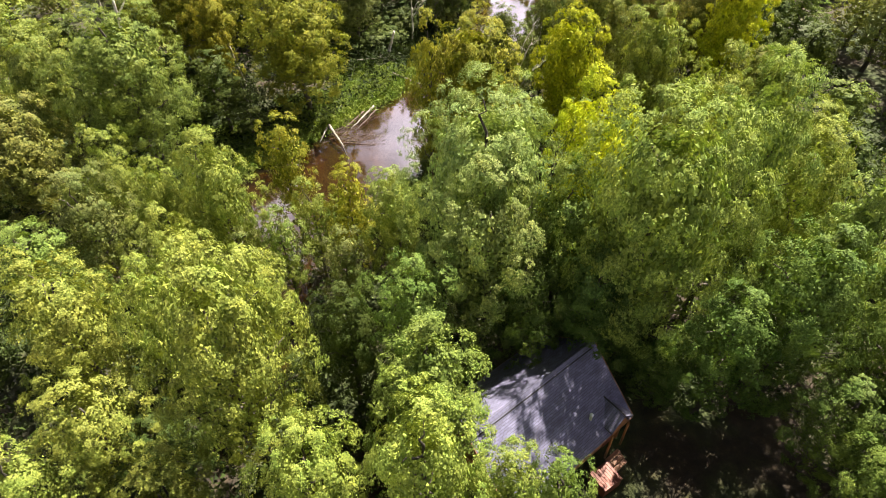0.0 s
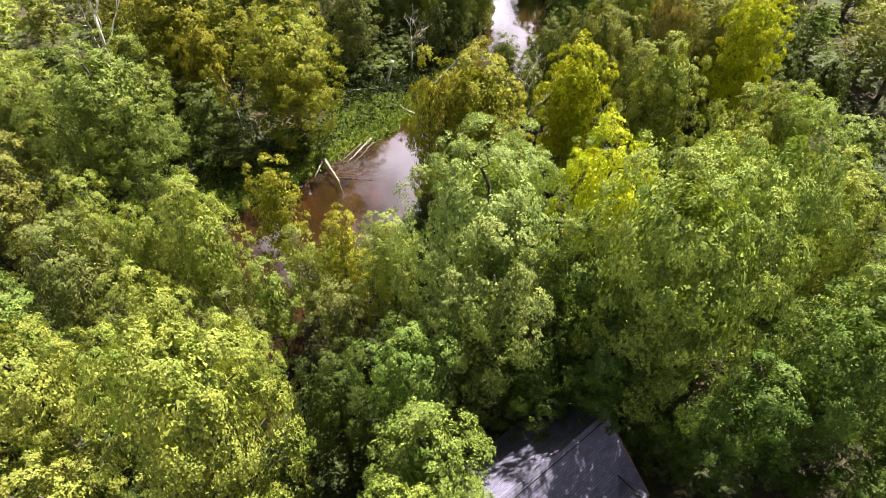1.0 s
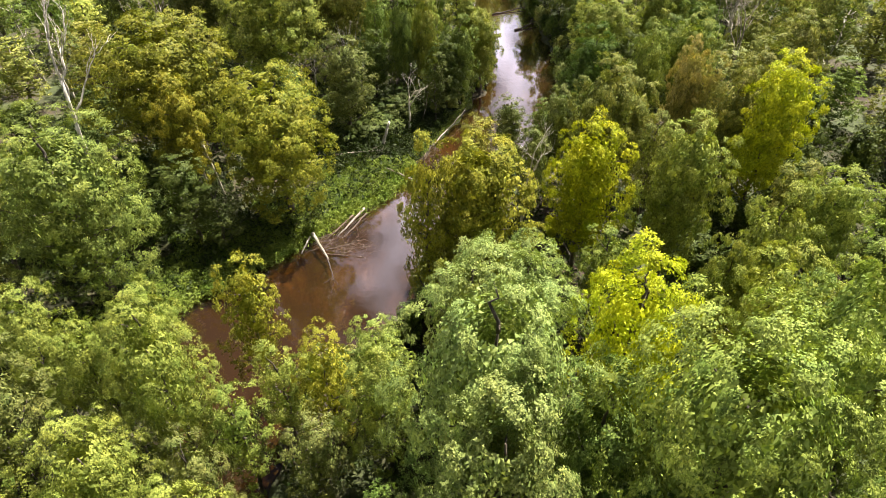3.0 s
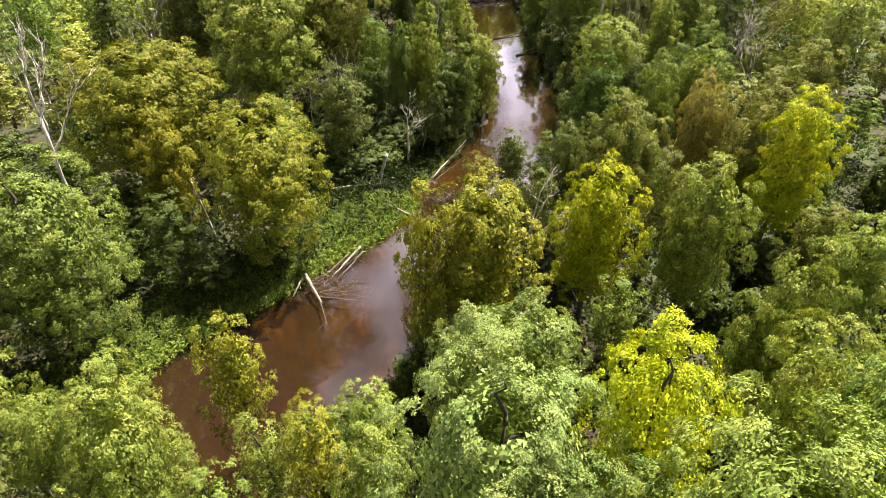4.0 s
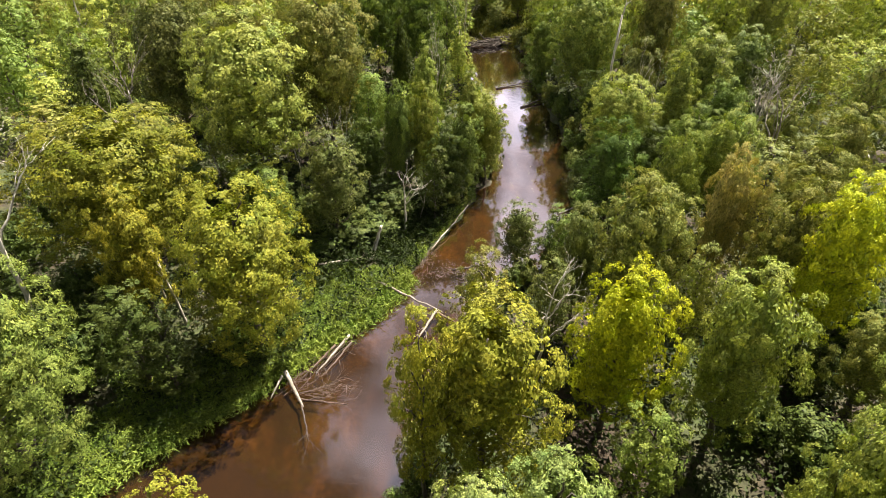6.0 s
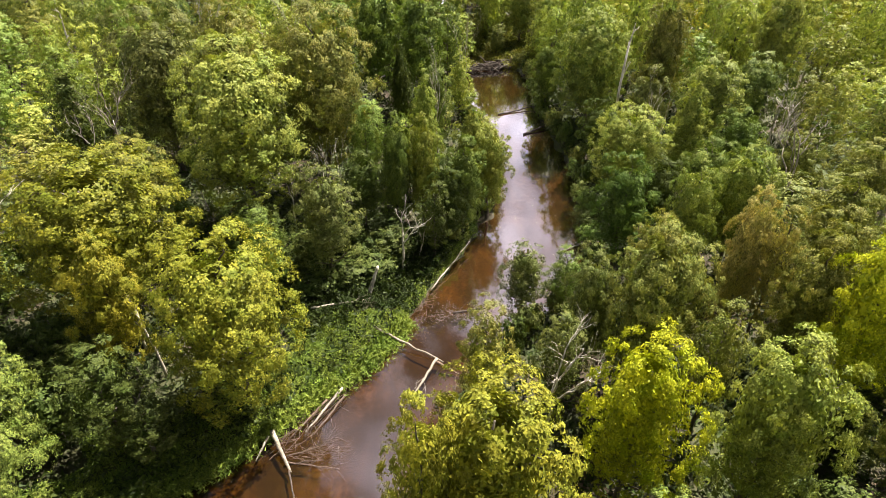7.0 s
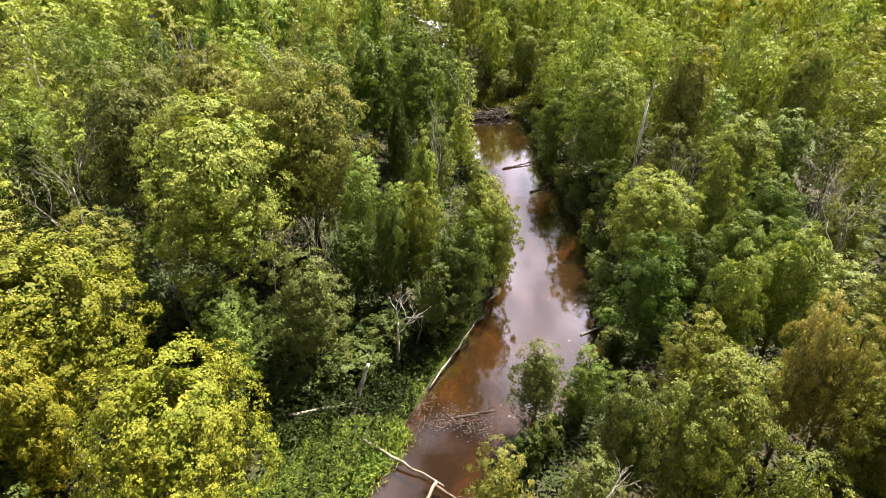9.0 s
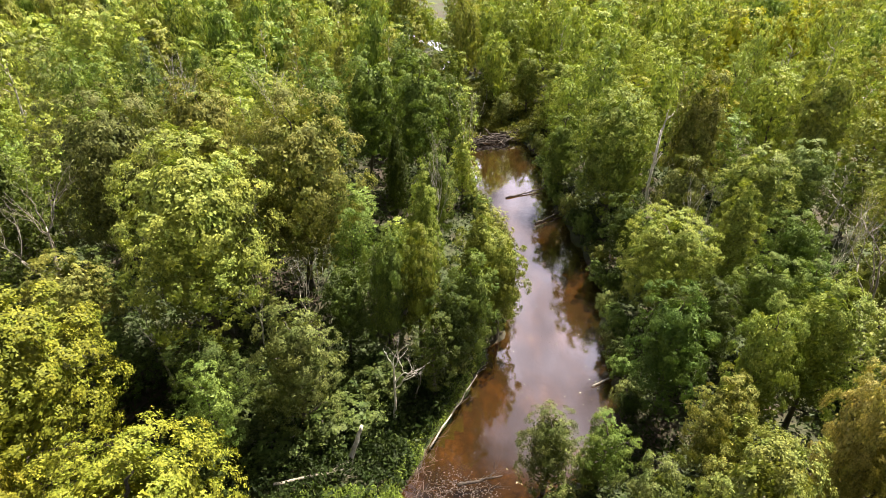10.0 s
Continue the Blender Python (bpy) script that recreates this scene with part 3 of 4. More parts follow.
tree("broad", -35.5, 101.5, 23.6, 7.2, "grey", where=W)
tree("round", -33.0, 86.0, 14.0, 4.6, "olive", where=W)
tree("broad", -30.0, 113.0, 22.5, 6.5, "olive", where=W)
tree("round", -4.0, 128.0, 21.5, 5.2, "green", where=W)
tree("round", -11.5, 131.0, 22.0, 5.4, "green", where=W)
tree("round", -1.5, 110.0, 14.5, 3.0, "green", where=W)
# right bank upstream
W = "on the far wooded bank"
tree("round", 18.4, 81.4, 14.5, 3.9, "forest", where=W)
tree("round", 23.6, 77.4, 16.3, 3.1, "lime", where=W)
tree("round", 28.9, 79.4, 16.7, 3.9, "lime", where=W)
tree("round", 23.4, 86.0, 12.0, 3.4, "deep", where=W)
tree("broad", 22.6, 95.2, 14.1, 5.5, "lime", where=W)
tree("round", 21.4, 104.5, 11.5, 3.6, "deep", where=W)
tree("cone", 30.2, 97.6, 17.5, 3.7, "lime", where=W)
tree("round", 30.0, 89.4, 12.8, 3.6, "green", where=W)
tree("broad", 22.2, 117.6, 20.3, 6.3, "lime", where=W)
tree("round", 17.4, 127.2, 13.6, 3.6, "green", where=W)
tree("round", 32.3, 116.6, 22.9, 4.7, "olive", where=W)
tree("round", 50.8, 120.8, 24.0, 5.3, "lime", where=W)
tree("round", 51.8, 135.5, 19.4, 5.2, "lime", where=W)
tree("round", 36.5, 108.0, 16.5, 5.0, "sage", where=W)
tree("round", 27.4, 106.0, 15.6, 3.6, "grey", where=W)
tree("round", 45.0, 112.5, 15.5, 4.4, "pale", where=W)
tree("round", 44.0, 84.0, 15.0, 4.4, "olive", where=W)
tree("round", 35.0, 90.5, 11.5, 3.2, "green", where=W)
tree("round", 41.0, 91.0, 12.5, 3.6, "olive", where=W)
tree("round", 37.0, 97.5, 13.0, 3.6, "green", where=W)
tree("round", 38.0, 77.0, 15.0, 4.4, "olive", where=W)
tree("round", 26.4, 125.5, 17.5, 4.4, "lime", where=W)
tree("round", 17.0, 166.0, 15.0, 4.4, "lime", where=W)
tree("round", 22.0, 158.0, 16.0, 4.6, "lime", where=W)
tree("round", 10.5, 172.0, 17.0, 4.6, "sage", where=W)
tree("round", 14.0, 178.0, 21.0, 5.0, "lime", where=W)
tree("column", 6.2, 163.0, 9.0, 2.6, "olive", where=W)
tree("column", 11.6, 160.5, 7.5, 2.4, "grey", where=W)
tree("column", -2.6, 158.0, 17.0, 3.2, "grey", where=W)
tree("round", -7.0, 150.0, 20.0, 4.6, "green", where=W)
for x, y, top, r, tint in ((-62, 84.6, 14, 5, "lime"), (-60, 75.5, 12, 4.5, "green"), (55, 76.5, 13, 4.8, "olive"), (61, 109, 14, 4.8, "lime"), (63, 126, 16, 5, "olive"), (72, 138, 17, 5, "gold")):
    tree("far", x, y, top, r, tint, where=W)
tree("spruce", -50.8, 146.0, 20.0, 2.3, "blue", where=W)


# bare trees that stand clear of the crowns
BARE = [(-34.6, 61.0), (37.5, 86.0), (38.4, 92.5), (-36.6, 90.0), (23.8, 106.0), (-39.2, 127.0), (-13.2, 88.0), (26.6, 98.0), (-50.8, 144.0), (-22.0, 118.0)]


# the forest round about, at random between the trees above
def fill_forest():
    rng = random.Random(77)
    left = ["green", "green", "lime", "olive", "deep", "lime", "lime", "olive", "grey"]
    right = ["lime", "lime", "olive", "gold", "lime", "lime", "green", "olive", "lime", "lime", "olive", "sage", "soft"]
    # duller tints put the dark gaps right of the river into leaf colour
    shady = ["olive", "green", "deep", "grey", "olive", "green", "grey"]
    spots = list(PLACED)
    far = []
    for tries in range(9000):
        y = 4 + 246 * rng.random() ** 1.05
        x = rng.uniform(-1, 1) * (18 + 0.76 * y)
        shore = float(shore_distance(np.array([x]), np.array([y]))[0])
        if shore < (1.6 if y > 80 else 3.5):
            continue
        if 0 < x < 17 and 8 < y < 27 or 9 < x < 26 and 5 < y < 20:
            continue
        if -3 < x < 15 and 150 < y < 164:
            continue
        if -16 < x < 4 and 62 < y < 86:
            continue
        if -42 < x < -30 and 56 < y < 70:
            continue
        if any((x - a) ** 2 + (y - b) ** 2 < 5 for a, b in BARE):
            continue
        near = y < 80 and abs(x) < 52
        r = rng.uniform(2.3, 3.4) if near else rng.uniform(3.2, 5.6)
        gap = 0.95 if near else 0.74
        if shore < 5:
            r *= 0.8
        if any((x - a) ** 2 + (y - b) ** 2 < ((r + c) * gap) ** 2 for a, b, c in spots):
            continue
        spots.append((x, y, r))
        top = rng.uniform(5.5, 9.5) if near else rng.uniform(10, 18.5) if y < 120 else rng.uniform(13, 24)
        if shore < 5:
            top *= 0.75
        if not near and y < 122 and -46 < x < 36:
            top *= 0.62
            r *= 0.8
        shades = left if x < 6 else shady if 28 < x < 58 and y < 114 else right
        if near:
            # mostly the dark tint: the gaps' shadow is put into the colour
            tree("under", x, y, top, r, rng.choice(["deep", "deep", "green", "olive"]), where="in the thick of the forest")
        elif y < 165:
            slim = rng.random() < (0.30 if x > 12 else 0.12)
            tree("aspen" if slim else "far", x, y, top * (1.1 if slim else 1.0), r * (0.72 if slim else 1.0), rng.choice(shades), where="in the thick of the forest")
        else:
            far.append((x, y, top, r * 1.15, rng.choice(shades), rng.uniform(0, 6.28)))
    # the woods go on behind the start and beside it
    for tries in range(900):
        x, y = rng.uniform(-75, 75), rng.uniform(-50, 8)
        r = rng.uniform(3.2, 5.0)
        if any((x - a) ** 2 + (y - b) ** 2 < ((r + c) * 0.8) ** 2 for a, b, c in spots) or (9 < x < 26 and 2 < y):
            continue
        spots.append((x, y, r))
        tree("distant", x, y, rng.uniform(9, 15), r, rng.choice(left), where="in the thick of the forest")
    # the far woods: crowns and stems joined, one object for each leaf colour's share
    groups = {}
    for x, y, top, r, tint, a in far:
        groups.setdefault(tint, []).append((x, y, top, r, a))
    for tint, rows in groups.items():
        cos, fas, count = [], [], 0
        for i, (x, y, top, r, a) in enumerate(rows):
            for me in FORMS["distant"][i % 3][1:2]:
                co = np.empty(len(me.vertices) * 3, np.float32)
                me.vertices.foreach_get("co", co)
                co = co.reshape(-1, 3) * np.array([r / 4.6, r / 4.6, top / 17])
                c, s = math.cos(a), math.sin(a)
                co = np.stack([co[:, 0] * c - co[:, 1] * s + x, co[:, 0] * s + co[:, 1] * c + y, co[:, 2] + 1.2], 1)
                fas.append(np.arange(len(co)).reshape(-1, 3) + count)
                cos.append(co)
                count += len(co)
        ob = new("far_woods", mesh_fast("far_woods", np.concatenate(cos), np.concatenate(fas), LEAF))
        # far canopy paled by raising its leaf colour, not by light
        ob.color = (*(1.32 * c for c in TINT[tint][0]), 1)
        tagged(ob, f"{TINT[tint][1]} canopy of the far forest", "forest", kind="stuff")


fill_forest()


# ---- herbs and brush on the ground ----
def scatter(n, seed, box, keep):
    """Random spots (x, y) in box for which keep(x, y, shore) holds."""
    rng = np.random.default_rng(seed)
    x = rng.uniform(box[0], box[1], n)
    y = rng.uniform(box[2], box[3], n)
    d = shore_distance(x, y)
    ok = keep(x, y, d)
    return rng, x[ok], y[ok], d[ok]


def undergrowth():
    yard = lambda x, y: ((x > 8) & (x < 27) & (y > 4) & (y < 21)) | ((x > 0) & (x < 12) & (y > 12) & (y < 26))
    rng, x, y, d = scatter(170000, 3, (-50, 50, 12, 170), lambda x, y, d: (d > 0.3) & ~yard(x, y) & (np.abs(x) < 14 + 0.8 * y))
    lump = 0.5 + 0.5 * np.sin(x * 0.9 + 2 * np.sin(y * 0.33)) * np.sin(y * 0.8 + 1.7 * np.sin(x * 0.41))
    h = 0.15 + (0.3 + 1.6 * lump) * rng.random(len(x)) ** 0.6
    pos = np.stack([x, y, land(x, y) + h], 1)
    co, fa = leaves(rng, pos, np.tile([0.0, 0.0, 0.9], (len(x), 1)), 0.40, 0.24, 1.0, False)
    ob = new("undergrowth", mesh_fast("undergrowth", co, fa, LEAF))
    # leaf colour darkened to carry the shadow in gaps between crowns
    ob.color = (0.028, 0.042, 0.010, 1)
    tagged(ob, "brush and ferns under the trees, coloured dark for the shade there", "undergrowth", kind="stuff")


def bank_thicket():
    """Herbs, ferns and low brush between the stub and the trees behind it, coloured dark for shade."""
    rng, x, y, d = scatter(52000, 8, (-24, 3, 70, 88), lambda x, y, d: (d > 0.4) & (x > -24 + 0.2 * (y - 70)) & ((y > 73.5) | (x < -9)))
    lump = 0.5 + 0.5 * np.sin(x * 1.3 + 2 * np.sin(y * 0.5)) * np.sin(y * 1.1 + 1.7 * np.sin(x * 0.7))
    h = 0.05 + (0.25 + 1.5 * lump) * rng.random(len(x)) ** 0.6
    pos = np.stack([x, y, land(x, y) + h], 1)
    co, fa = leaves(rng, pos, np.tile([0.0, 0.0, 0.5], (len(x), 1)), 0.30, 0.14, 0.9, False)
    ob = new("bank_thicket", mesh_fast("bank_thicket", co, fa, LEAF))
    # very dark green stands in for the trees' shade on this bank
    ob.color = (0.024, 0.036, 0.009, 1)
    tagged(ob, "green ferns and brush on the bank, shade put into their colour", "undergrowth", kind="stuff")


def bank_herbs():
    def keep(x, y, d):
        out = (x < -2) & (y > 44) | (y > 74) & (x < 6)
        return (d > -0.5) & (d < np.where(y < 73, 7.0 + 1.5 * np.sin(y), 1.6)) & out & (land(x, y) > 0.03)
    rng, x, y, d = scatter(460000, 4, (-34, 8, 42, 90), keep)
    lump = 0.5 + 0.5 * np.sin(x * 1.9 + 2 * np.sin(y * 0.63)) * np.sin(y * 1.5 + 1.7 * np.sin(x * 0.9))
    h = 0.05 + (0.25 + 0.75 * lump) * rng.random(len(x)) ** 0.7 * np.minimum(1, 0.4 + d)
    pos = np.stack([x - 0.0, y, land(x, y) + h], 1)
    co, fa = leaves(rng, pos, np.tile([0.0, 0.0, 0.6], (len(x), 1)), 0.27, 0.065, 0.8, False)
    # tufts that hang over the water's edge
    tx, ty = [], []
    for (ax, ay), (bx, by) in zip(LEFT_BANK[4:12], LEFT_BANK[5:13]):
        m = int(math.hypot(bx - ax, by - ay) * 420)
        u = rng.random(m)
        nx, ny = -(by - ay), bx - ax
        q = math.hypot(nx, ny)
        off = rng.normal(0.15, 0.45, m)
        clump = 0.25 * np.sin(u * 37) + 0.2 * np.sin(u * 91)
        tx.append(ax + (bx - ax) * u + nx / q * (off + clump))
        ty.append(ay + (by - ay) * u + ny / q * (off + clump))
    tx, ty = np.concatenate(tx), np.concatenate(ty)
    pos = np.stack([tx, ty, np.maximum(land(tx, ty), 0) + 0.06 + 0.8 * rng.random(len(tx)) ** 1.3], 1)
    ce, fe = leaves(rng, pos, np.tile([0.0, 0.0, 0.5], (len(tx), 1)), 0.42, 0.10, 0.8, False)
    co, fa = np.concatenate([co, ce]), np.concatenate([fa, fe + len(co)])
    ob = new("bank_grass", mesh_fast("bank_grass", co, fa, LEAF))
    ob.color = (0.142, 0.188, 0.034, 1)
    tagged(ob, "lush green grass and herbs on the river bank", "grass", kind="stuff")


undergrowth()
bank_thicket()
bank_herbs()


def bank_shrubs():
    """Bushes that lean out over the water's edge."""
    rng = random.Random(31)
    for bank, side, lo, hi in ((RIGHT_BANK, 1, 76, 150), (LEFT_BANK, -1, 80, 150), (RIGHT_BANK, 1, 30, 74)):
        for (ax, ay), (bx, by) in zip(bank, bank[1:]):
            if not lo <= ay < hi:
                continue
            n = max(1, int(math.hypot(bx - ax, by - ay) / 2.0))
            for i in range(n):
                u = (i + rng.uniform(0.1, 0.9)) / n
                off = rng.uniform(0.3, 1.8) * side if lo != 76 else rng.uniform(-0.1, 1.3)
                x, y = ax + (bx - ax) * u + off, ay + (by - ay) * u
                tree("shrub", x, y, rng.uniform(2.2, 4.8), rng.uniform(1.2, 1.9), rng.choice(["deep", "green", "olive", "grey", "green"]), where="at the water's edge")


bank_shrubs()


# ---- dead trees, snags and logs ----
def grow(rng, v, f, a, d, length, w, depth, sides=6, spread=0.6):
    """A bare bough from a along d, forking."""
    a, d = Vector(a), Vector(d).normalized()
    b = a + d * length
    path = bent(rng, a, b, length * 0.05, 4)
    tube(v, f, path, [w * (1 - 0.13 * i) for i in range(5)], sides)
    if depth <= 0:
        return
    for k in range(rng.choice((2, 3, 3))):
        s = rng.uniform(0.45, 1.0) if k else 1.0
        side = Vector((rng.uniform(-1, 1), rng.uniform(-1, 1), rng.uniform(-0.25, 0.8)))
        grow(rng, v, f, a.lerp(b, s), d + side * spread, length * rng.uniform(0.5, 0.75), w * rng.uniform(0.42, 0.6), depth - 1, max(4, sides - 1), spread)


WHITE_WOOD = bark_material("sun_bleached_wood", (0.34, 0.31, 0.27), (0.66, 0.62, 0.56), 4.0)
STONE = bark_material("wet_river_stone", (0.03, 0.022, 0.018), (0.13, 0.10, 0.09), 3.0)


def dead_tree(x, y, height, lean, w, seed, words, mat=DEAD_WOOD, depth=3, bole=0.5, spread=0.6, foot=None):
    rng = random.Random(seed)
    v, f = [], []
    d = Vector((lean[0], lean[1], 1))
    z = ground_z(x, y) if foot is None else foot
    stem = d.normalized() * height * bole
    tube(v, f, bent(rng, (0, 0, -0.3), stem, height * 0.012, 5), [w * (1.3 if i == 0 else 1 - 0.08 * i) for i in range(6)], 7)
    ob = tagged(new("dead_tree"), words, "dead tree", group="dead trees")
    ob.matrix_basis = pose(x, y, max(z, -0.2))
    part("trunk", mesh_from("trunk", v, f, mat, True), ob)
    for k in range(3):
        v, f = [], []
        side = Vector((rng.uniform(-1, 1), rng.uniform(-1, 1), rng.uniform(0, 0.5)))
        grow(rng, v, f, stem * (1 - 0.14 * k), d + side * spread * (0.4 + 0.4 * k), height * (1 - bole) * 0.55, w * 0.55, depth - 1, 5, spread)
        part("bough", mesh_from("bough", v, f, mat, True), ob)
    return ob


dead_tree(-35.4, 62.0, 23.0, (0.08, 0.0), 0.24, 1, "tall bleached dead tree with forked bare boughs", mat=WHITE_WOOD, depth=4, bole=0.66, spread=0.55)
dead_tree(-4.3, 79.9, 8.6, (0.02, 0.0), 0.14, 2, "slim white snag with short forked top", mat=WHITE_WOOD, depth=4, bole=0.6, spread=0.9)
dead_tree(-2.8, 82.0, 6.5, (0.2, 0.05), 0.08, 3, "thin grey dead sapling leaning by the river", depth=2)
dead_tree(23.8, 107.6, 19.5, (0.02, 0.0), 0.22, 4, "tall bare white trunk on the wooded bank", mat=WHITE_WOOD, depth=2, bole=0.86, spread=0.5)
dead_tree(37.5, 87.0, 15.5, (0.18, 0.1), 0.22, 5, "bleached dead tree with spreading bare boughs", depth=4, bole=0.45, spread=0.7)
dead_tree(38.4, 93.5, 14.5, (0.05, 0.0), 0.11, 6, "grey bare tree with fine upright twigs", mat=PALE_BARK, depth=4, bole=0.35, spread=0.45)
dead_tree(-24.4, 83.6, 9.0, (-0.22, 0.1), 0.12, 7, "slim pale birch stem leaning in the shade", mat=PALE_BARK, depth=2, bole=0.7)
dead_tree(-36.6, 91.0, 16.0, (-0.05, 0.0), 0.22, 8, "pale dead tree with crooked bare boughs", depth=4, bole=0.45, spread=0.75)
dead_tree(-13.2, 89.5, 10.0, (0.0, 0.0), 0.12, 9, "grey bare sapling with fine twigs", mat=PALE_BARK, depth=4, bole=0.3, spread=0.35)
dead_tree(-17.5, 88.0, 8.0, (0.04, 0.0), 0.10, 10, "pale slim dead birch in the forest", mat=PALE_BARK, depth=3, bole=0.5, spread=0.4)
dead_tree(7.7, 57.8, 12.5, (0.02, 0.0), 0.15, 11, "bleached dead tree with wide crooked boughs", mat=WHITE_WOOD, depth=4, bole=0.55, spread=1.0)
dead_tree(-39.2, 129.0, 19.0, (0, 0), 0.2, 12, "grey leafless tree with fine twigs", mat=PALE_BARK, depth=4, bole=0.4, spread=0.35)
dead_tree(-26.6, 67.4, 9.5, (-0.08, 0.1), 0.13, 13, "slim pale birch stem in the shade", mat=PALE_BARK, depth=2, bole=0.75)
dead_tree(-23.6, 64.4, 9.0, (-0.15, 0.1), 0.15, 14, "slim pale birch stem leaning in the shade", mat=PALE_BARK, depth=2, bole=0.8)
dead_tree(-1.0, 103.0, 16.0, (0, 0), 0.12, 15, "grey leafless sapling by the river", mat=PALE_BARK, depth=4, bole=0.4, spread=0.35)
dead_tree(3.2, 128.0, 15.0, (0, 0), 0.12, 16, "grey leafless sapling by the river", mat=PALE_BARK, depth=4, bole=0.4, spread=0.35)
dead_tree(-22.0, 119.0, 20.0, (0.0, 0.0), 0.16, 19, "grey leafless tree with fine twigs", mat=PALE_BARK, depth=4, bole=0.45, spread=0.4)
dead_tree(26.6, 99.5, 14.0, (0.0, 0.0), 0.12, 17, "grey bare sapling with fine twigs", mat=PALE_BARK, depth=4, bole=0.4, spread=0.4)


def log(a, b, w, seed, words, mat=DEAD_WOOD, twigs=0, name="fallen_log"):
    """A fallen trunk from a to b, with broken twigs at its far end."""
    rng = random.Random(seed)
    v, f = [], []
    a, b = Vector(a), Vector(b)
    n = 8
    path = bent(rng, a, b, (b - a).length * 0.012, n)
    tube(v, f, [p - a for p in path], [w * (1.15 - 0.6 * i / n) for i in range(n + 1)], 8)
    ob = tagged(new(name), words, "log", group="fallen logs and poles" if name == "fallen_log" else "")
    ob.matrix_basis = Matrix.Translation(a)
    part("stem", mesh_from("stem", v, f, mat, True), ob)
    for k in range(twigs):
        v, f = [], []
        s = rng.uniform(0.45, 1)
        side = Vector((rng.uniform(-1, 1), rng.uniform(-1, 1), rng.uniform(-0.1, 0.35)))
        grow(rng, v, f, (b - a) * s, (b - a).normalized() * 0.8 + side * 0.7, rng.uniform(0.8, 1.7), w * 0.22, 2, 4, 0.6)
        part("branch", mesh_from("branch", v, f, mat, True), ob)
    return ob


log((-13.4, 59.0, 1.0), (-11.45, 56.0, 0.0), 0.17, 1, "bleached white trunk fallen into the river", twigs=0)
log((-11.6, 56.2, 0.06), (-10.4, 52.8, -0.02), 0.07, 2, "dark wet treetop lying in the water", WET_WOOD, 9)
log((-13.6, 58.6, 0.9), (-14.3, 56.9, 0.0), 0.09, 3, "thin pale trunk leaning off the bank", DEAD_WOOD, 0)
log((-8.6, 63.8, 0.6), (-11.0, 59.6, 0.1), 0.12, 4, "long pale pole lying along the bank", DEAD_WOOD, 0)
log((-8.3, 63.2, 0.4), (-10.3, 59.4, 0.05), 0.08, 5, "long brown pole lying along the bank", BROWN_WOOD, 2)
log((-9.7, 62.4, 0.7), (-12.2, 58.9, 0.1), 0.09, 6, "long weathered pole lying along the bank", BROWN_WOOD, 1)
log((-12.0, 57.3, 0.15), (-9.2, 58.4, 0.08), 0.06, 7, "brown branch with twigs lying in the water", BROWN_WOOD, 8)
log((-11.8, 56.8, 0.1), (-7.8, 56.3, 0.0), 0.06, 8, "brown branch with twigs lying in the water", BROWN_WOOD, 7)
log((-6.6, 71.0, 1.1), (0.0, 67.4, 0.10), 0.12, 9, "bare pinkish trunk spanning the river", DEAD_WOOD, 0)
log((-0.6, 67.7, 0.2), (-2.7, 63.3, -0.05), 0.12, 10, "bleached bough bent into the water", DEAD_WOOD, 3)
log((-0.6, 67.4, 0.12), (1.4, 66.0, 0.0), 0.12, 11, "wet brown trunk end in the river", BROWN_WOOD, 4)
log((-1.3, 77.6, 0.3), (3.0, 85.5, 1.2), 0.075, 12, "pale slim trunk leaning up from the water's edge", DEAD_WOOD, 2)
log((-7.65, 75.0, 1.0), (-6.5, 76.1, 4.5), 0.23, 13, "broken white tree stub leaning on the bank", WHITE_WOOD, 0, "tree_stub")
log((-12.8, 72.6, 2.0), (-7.7, 74.4, 1.6), 0.13, 14, "grey log lying on the grassy bank", DEAD_WOOD, 3)
log((1.0, 74.2, 0.06), (4.6, 75.2, 0.02), 0.12, 15, "dark waterlogged log in the riffle", WET_WOOD, 5)
log((-10.6, 78.6, 1.3), (-13.4, 76.2, 2.6), 0.09, 16, "thin dead bough standing on the bank", DEAD_WOOD, 3)
log((13.0, 118.5, 0.1), (17.2, 121.5, 0.5), 0.16, 17, "dark fallen branch at the water's edge", WET_WOOD, 8)
log((14.0, 85.4, 0.05), (16.6, 86.8, 0.3), 0.10, 18, "pale branch at the water's edge", DEAD_WOOD, 4)
log((9.5, 127.0, 0.05), (15.6, 130.0, 0.4), 0.14, 19, "dark branch lying across the water", WET_WOOD, 9)


def stick_pile(name, words, spots, n, length, w, seed, mat, along, rise):
    """A heap of sticks between two points: ONE mesh, nobody could count them."""
    rng = random.Random(seed)
    a, b = Vector(spots[0]), Vector(spots[1])
    v, f = [], []
    for i in range(n):
        p = a.lerp(b, rng.random()) + Vector((rng.gauss(0, along), rng.gauss(0, along), 0))
        p.z += rng.random() * rise
        d = (b - a).normalized() + Vector((rng.gauss(0, 0.6), rng.gauss(0, 0.6), rng.gauss(0, 0.12)))
        q = d.normalized() * length * rng.uniform(0.4, 1.2) * 0.5
        k = w * rng.uniform(0.5, 1.3)
        tube(v, f, bent(rng, p - q, p + q, length * 0.04, 3), [k, k * 0.9, k * 0.7, k * 0.4], 5)
    tagged(new(name, mesh_from(name, v, f, mat, True)), words, "sticks", kind="stuff")


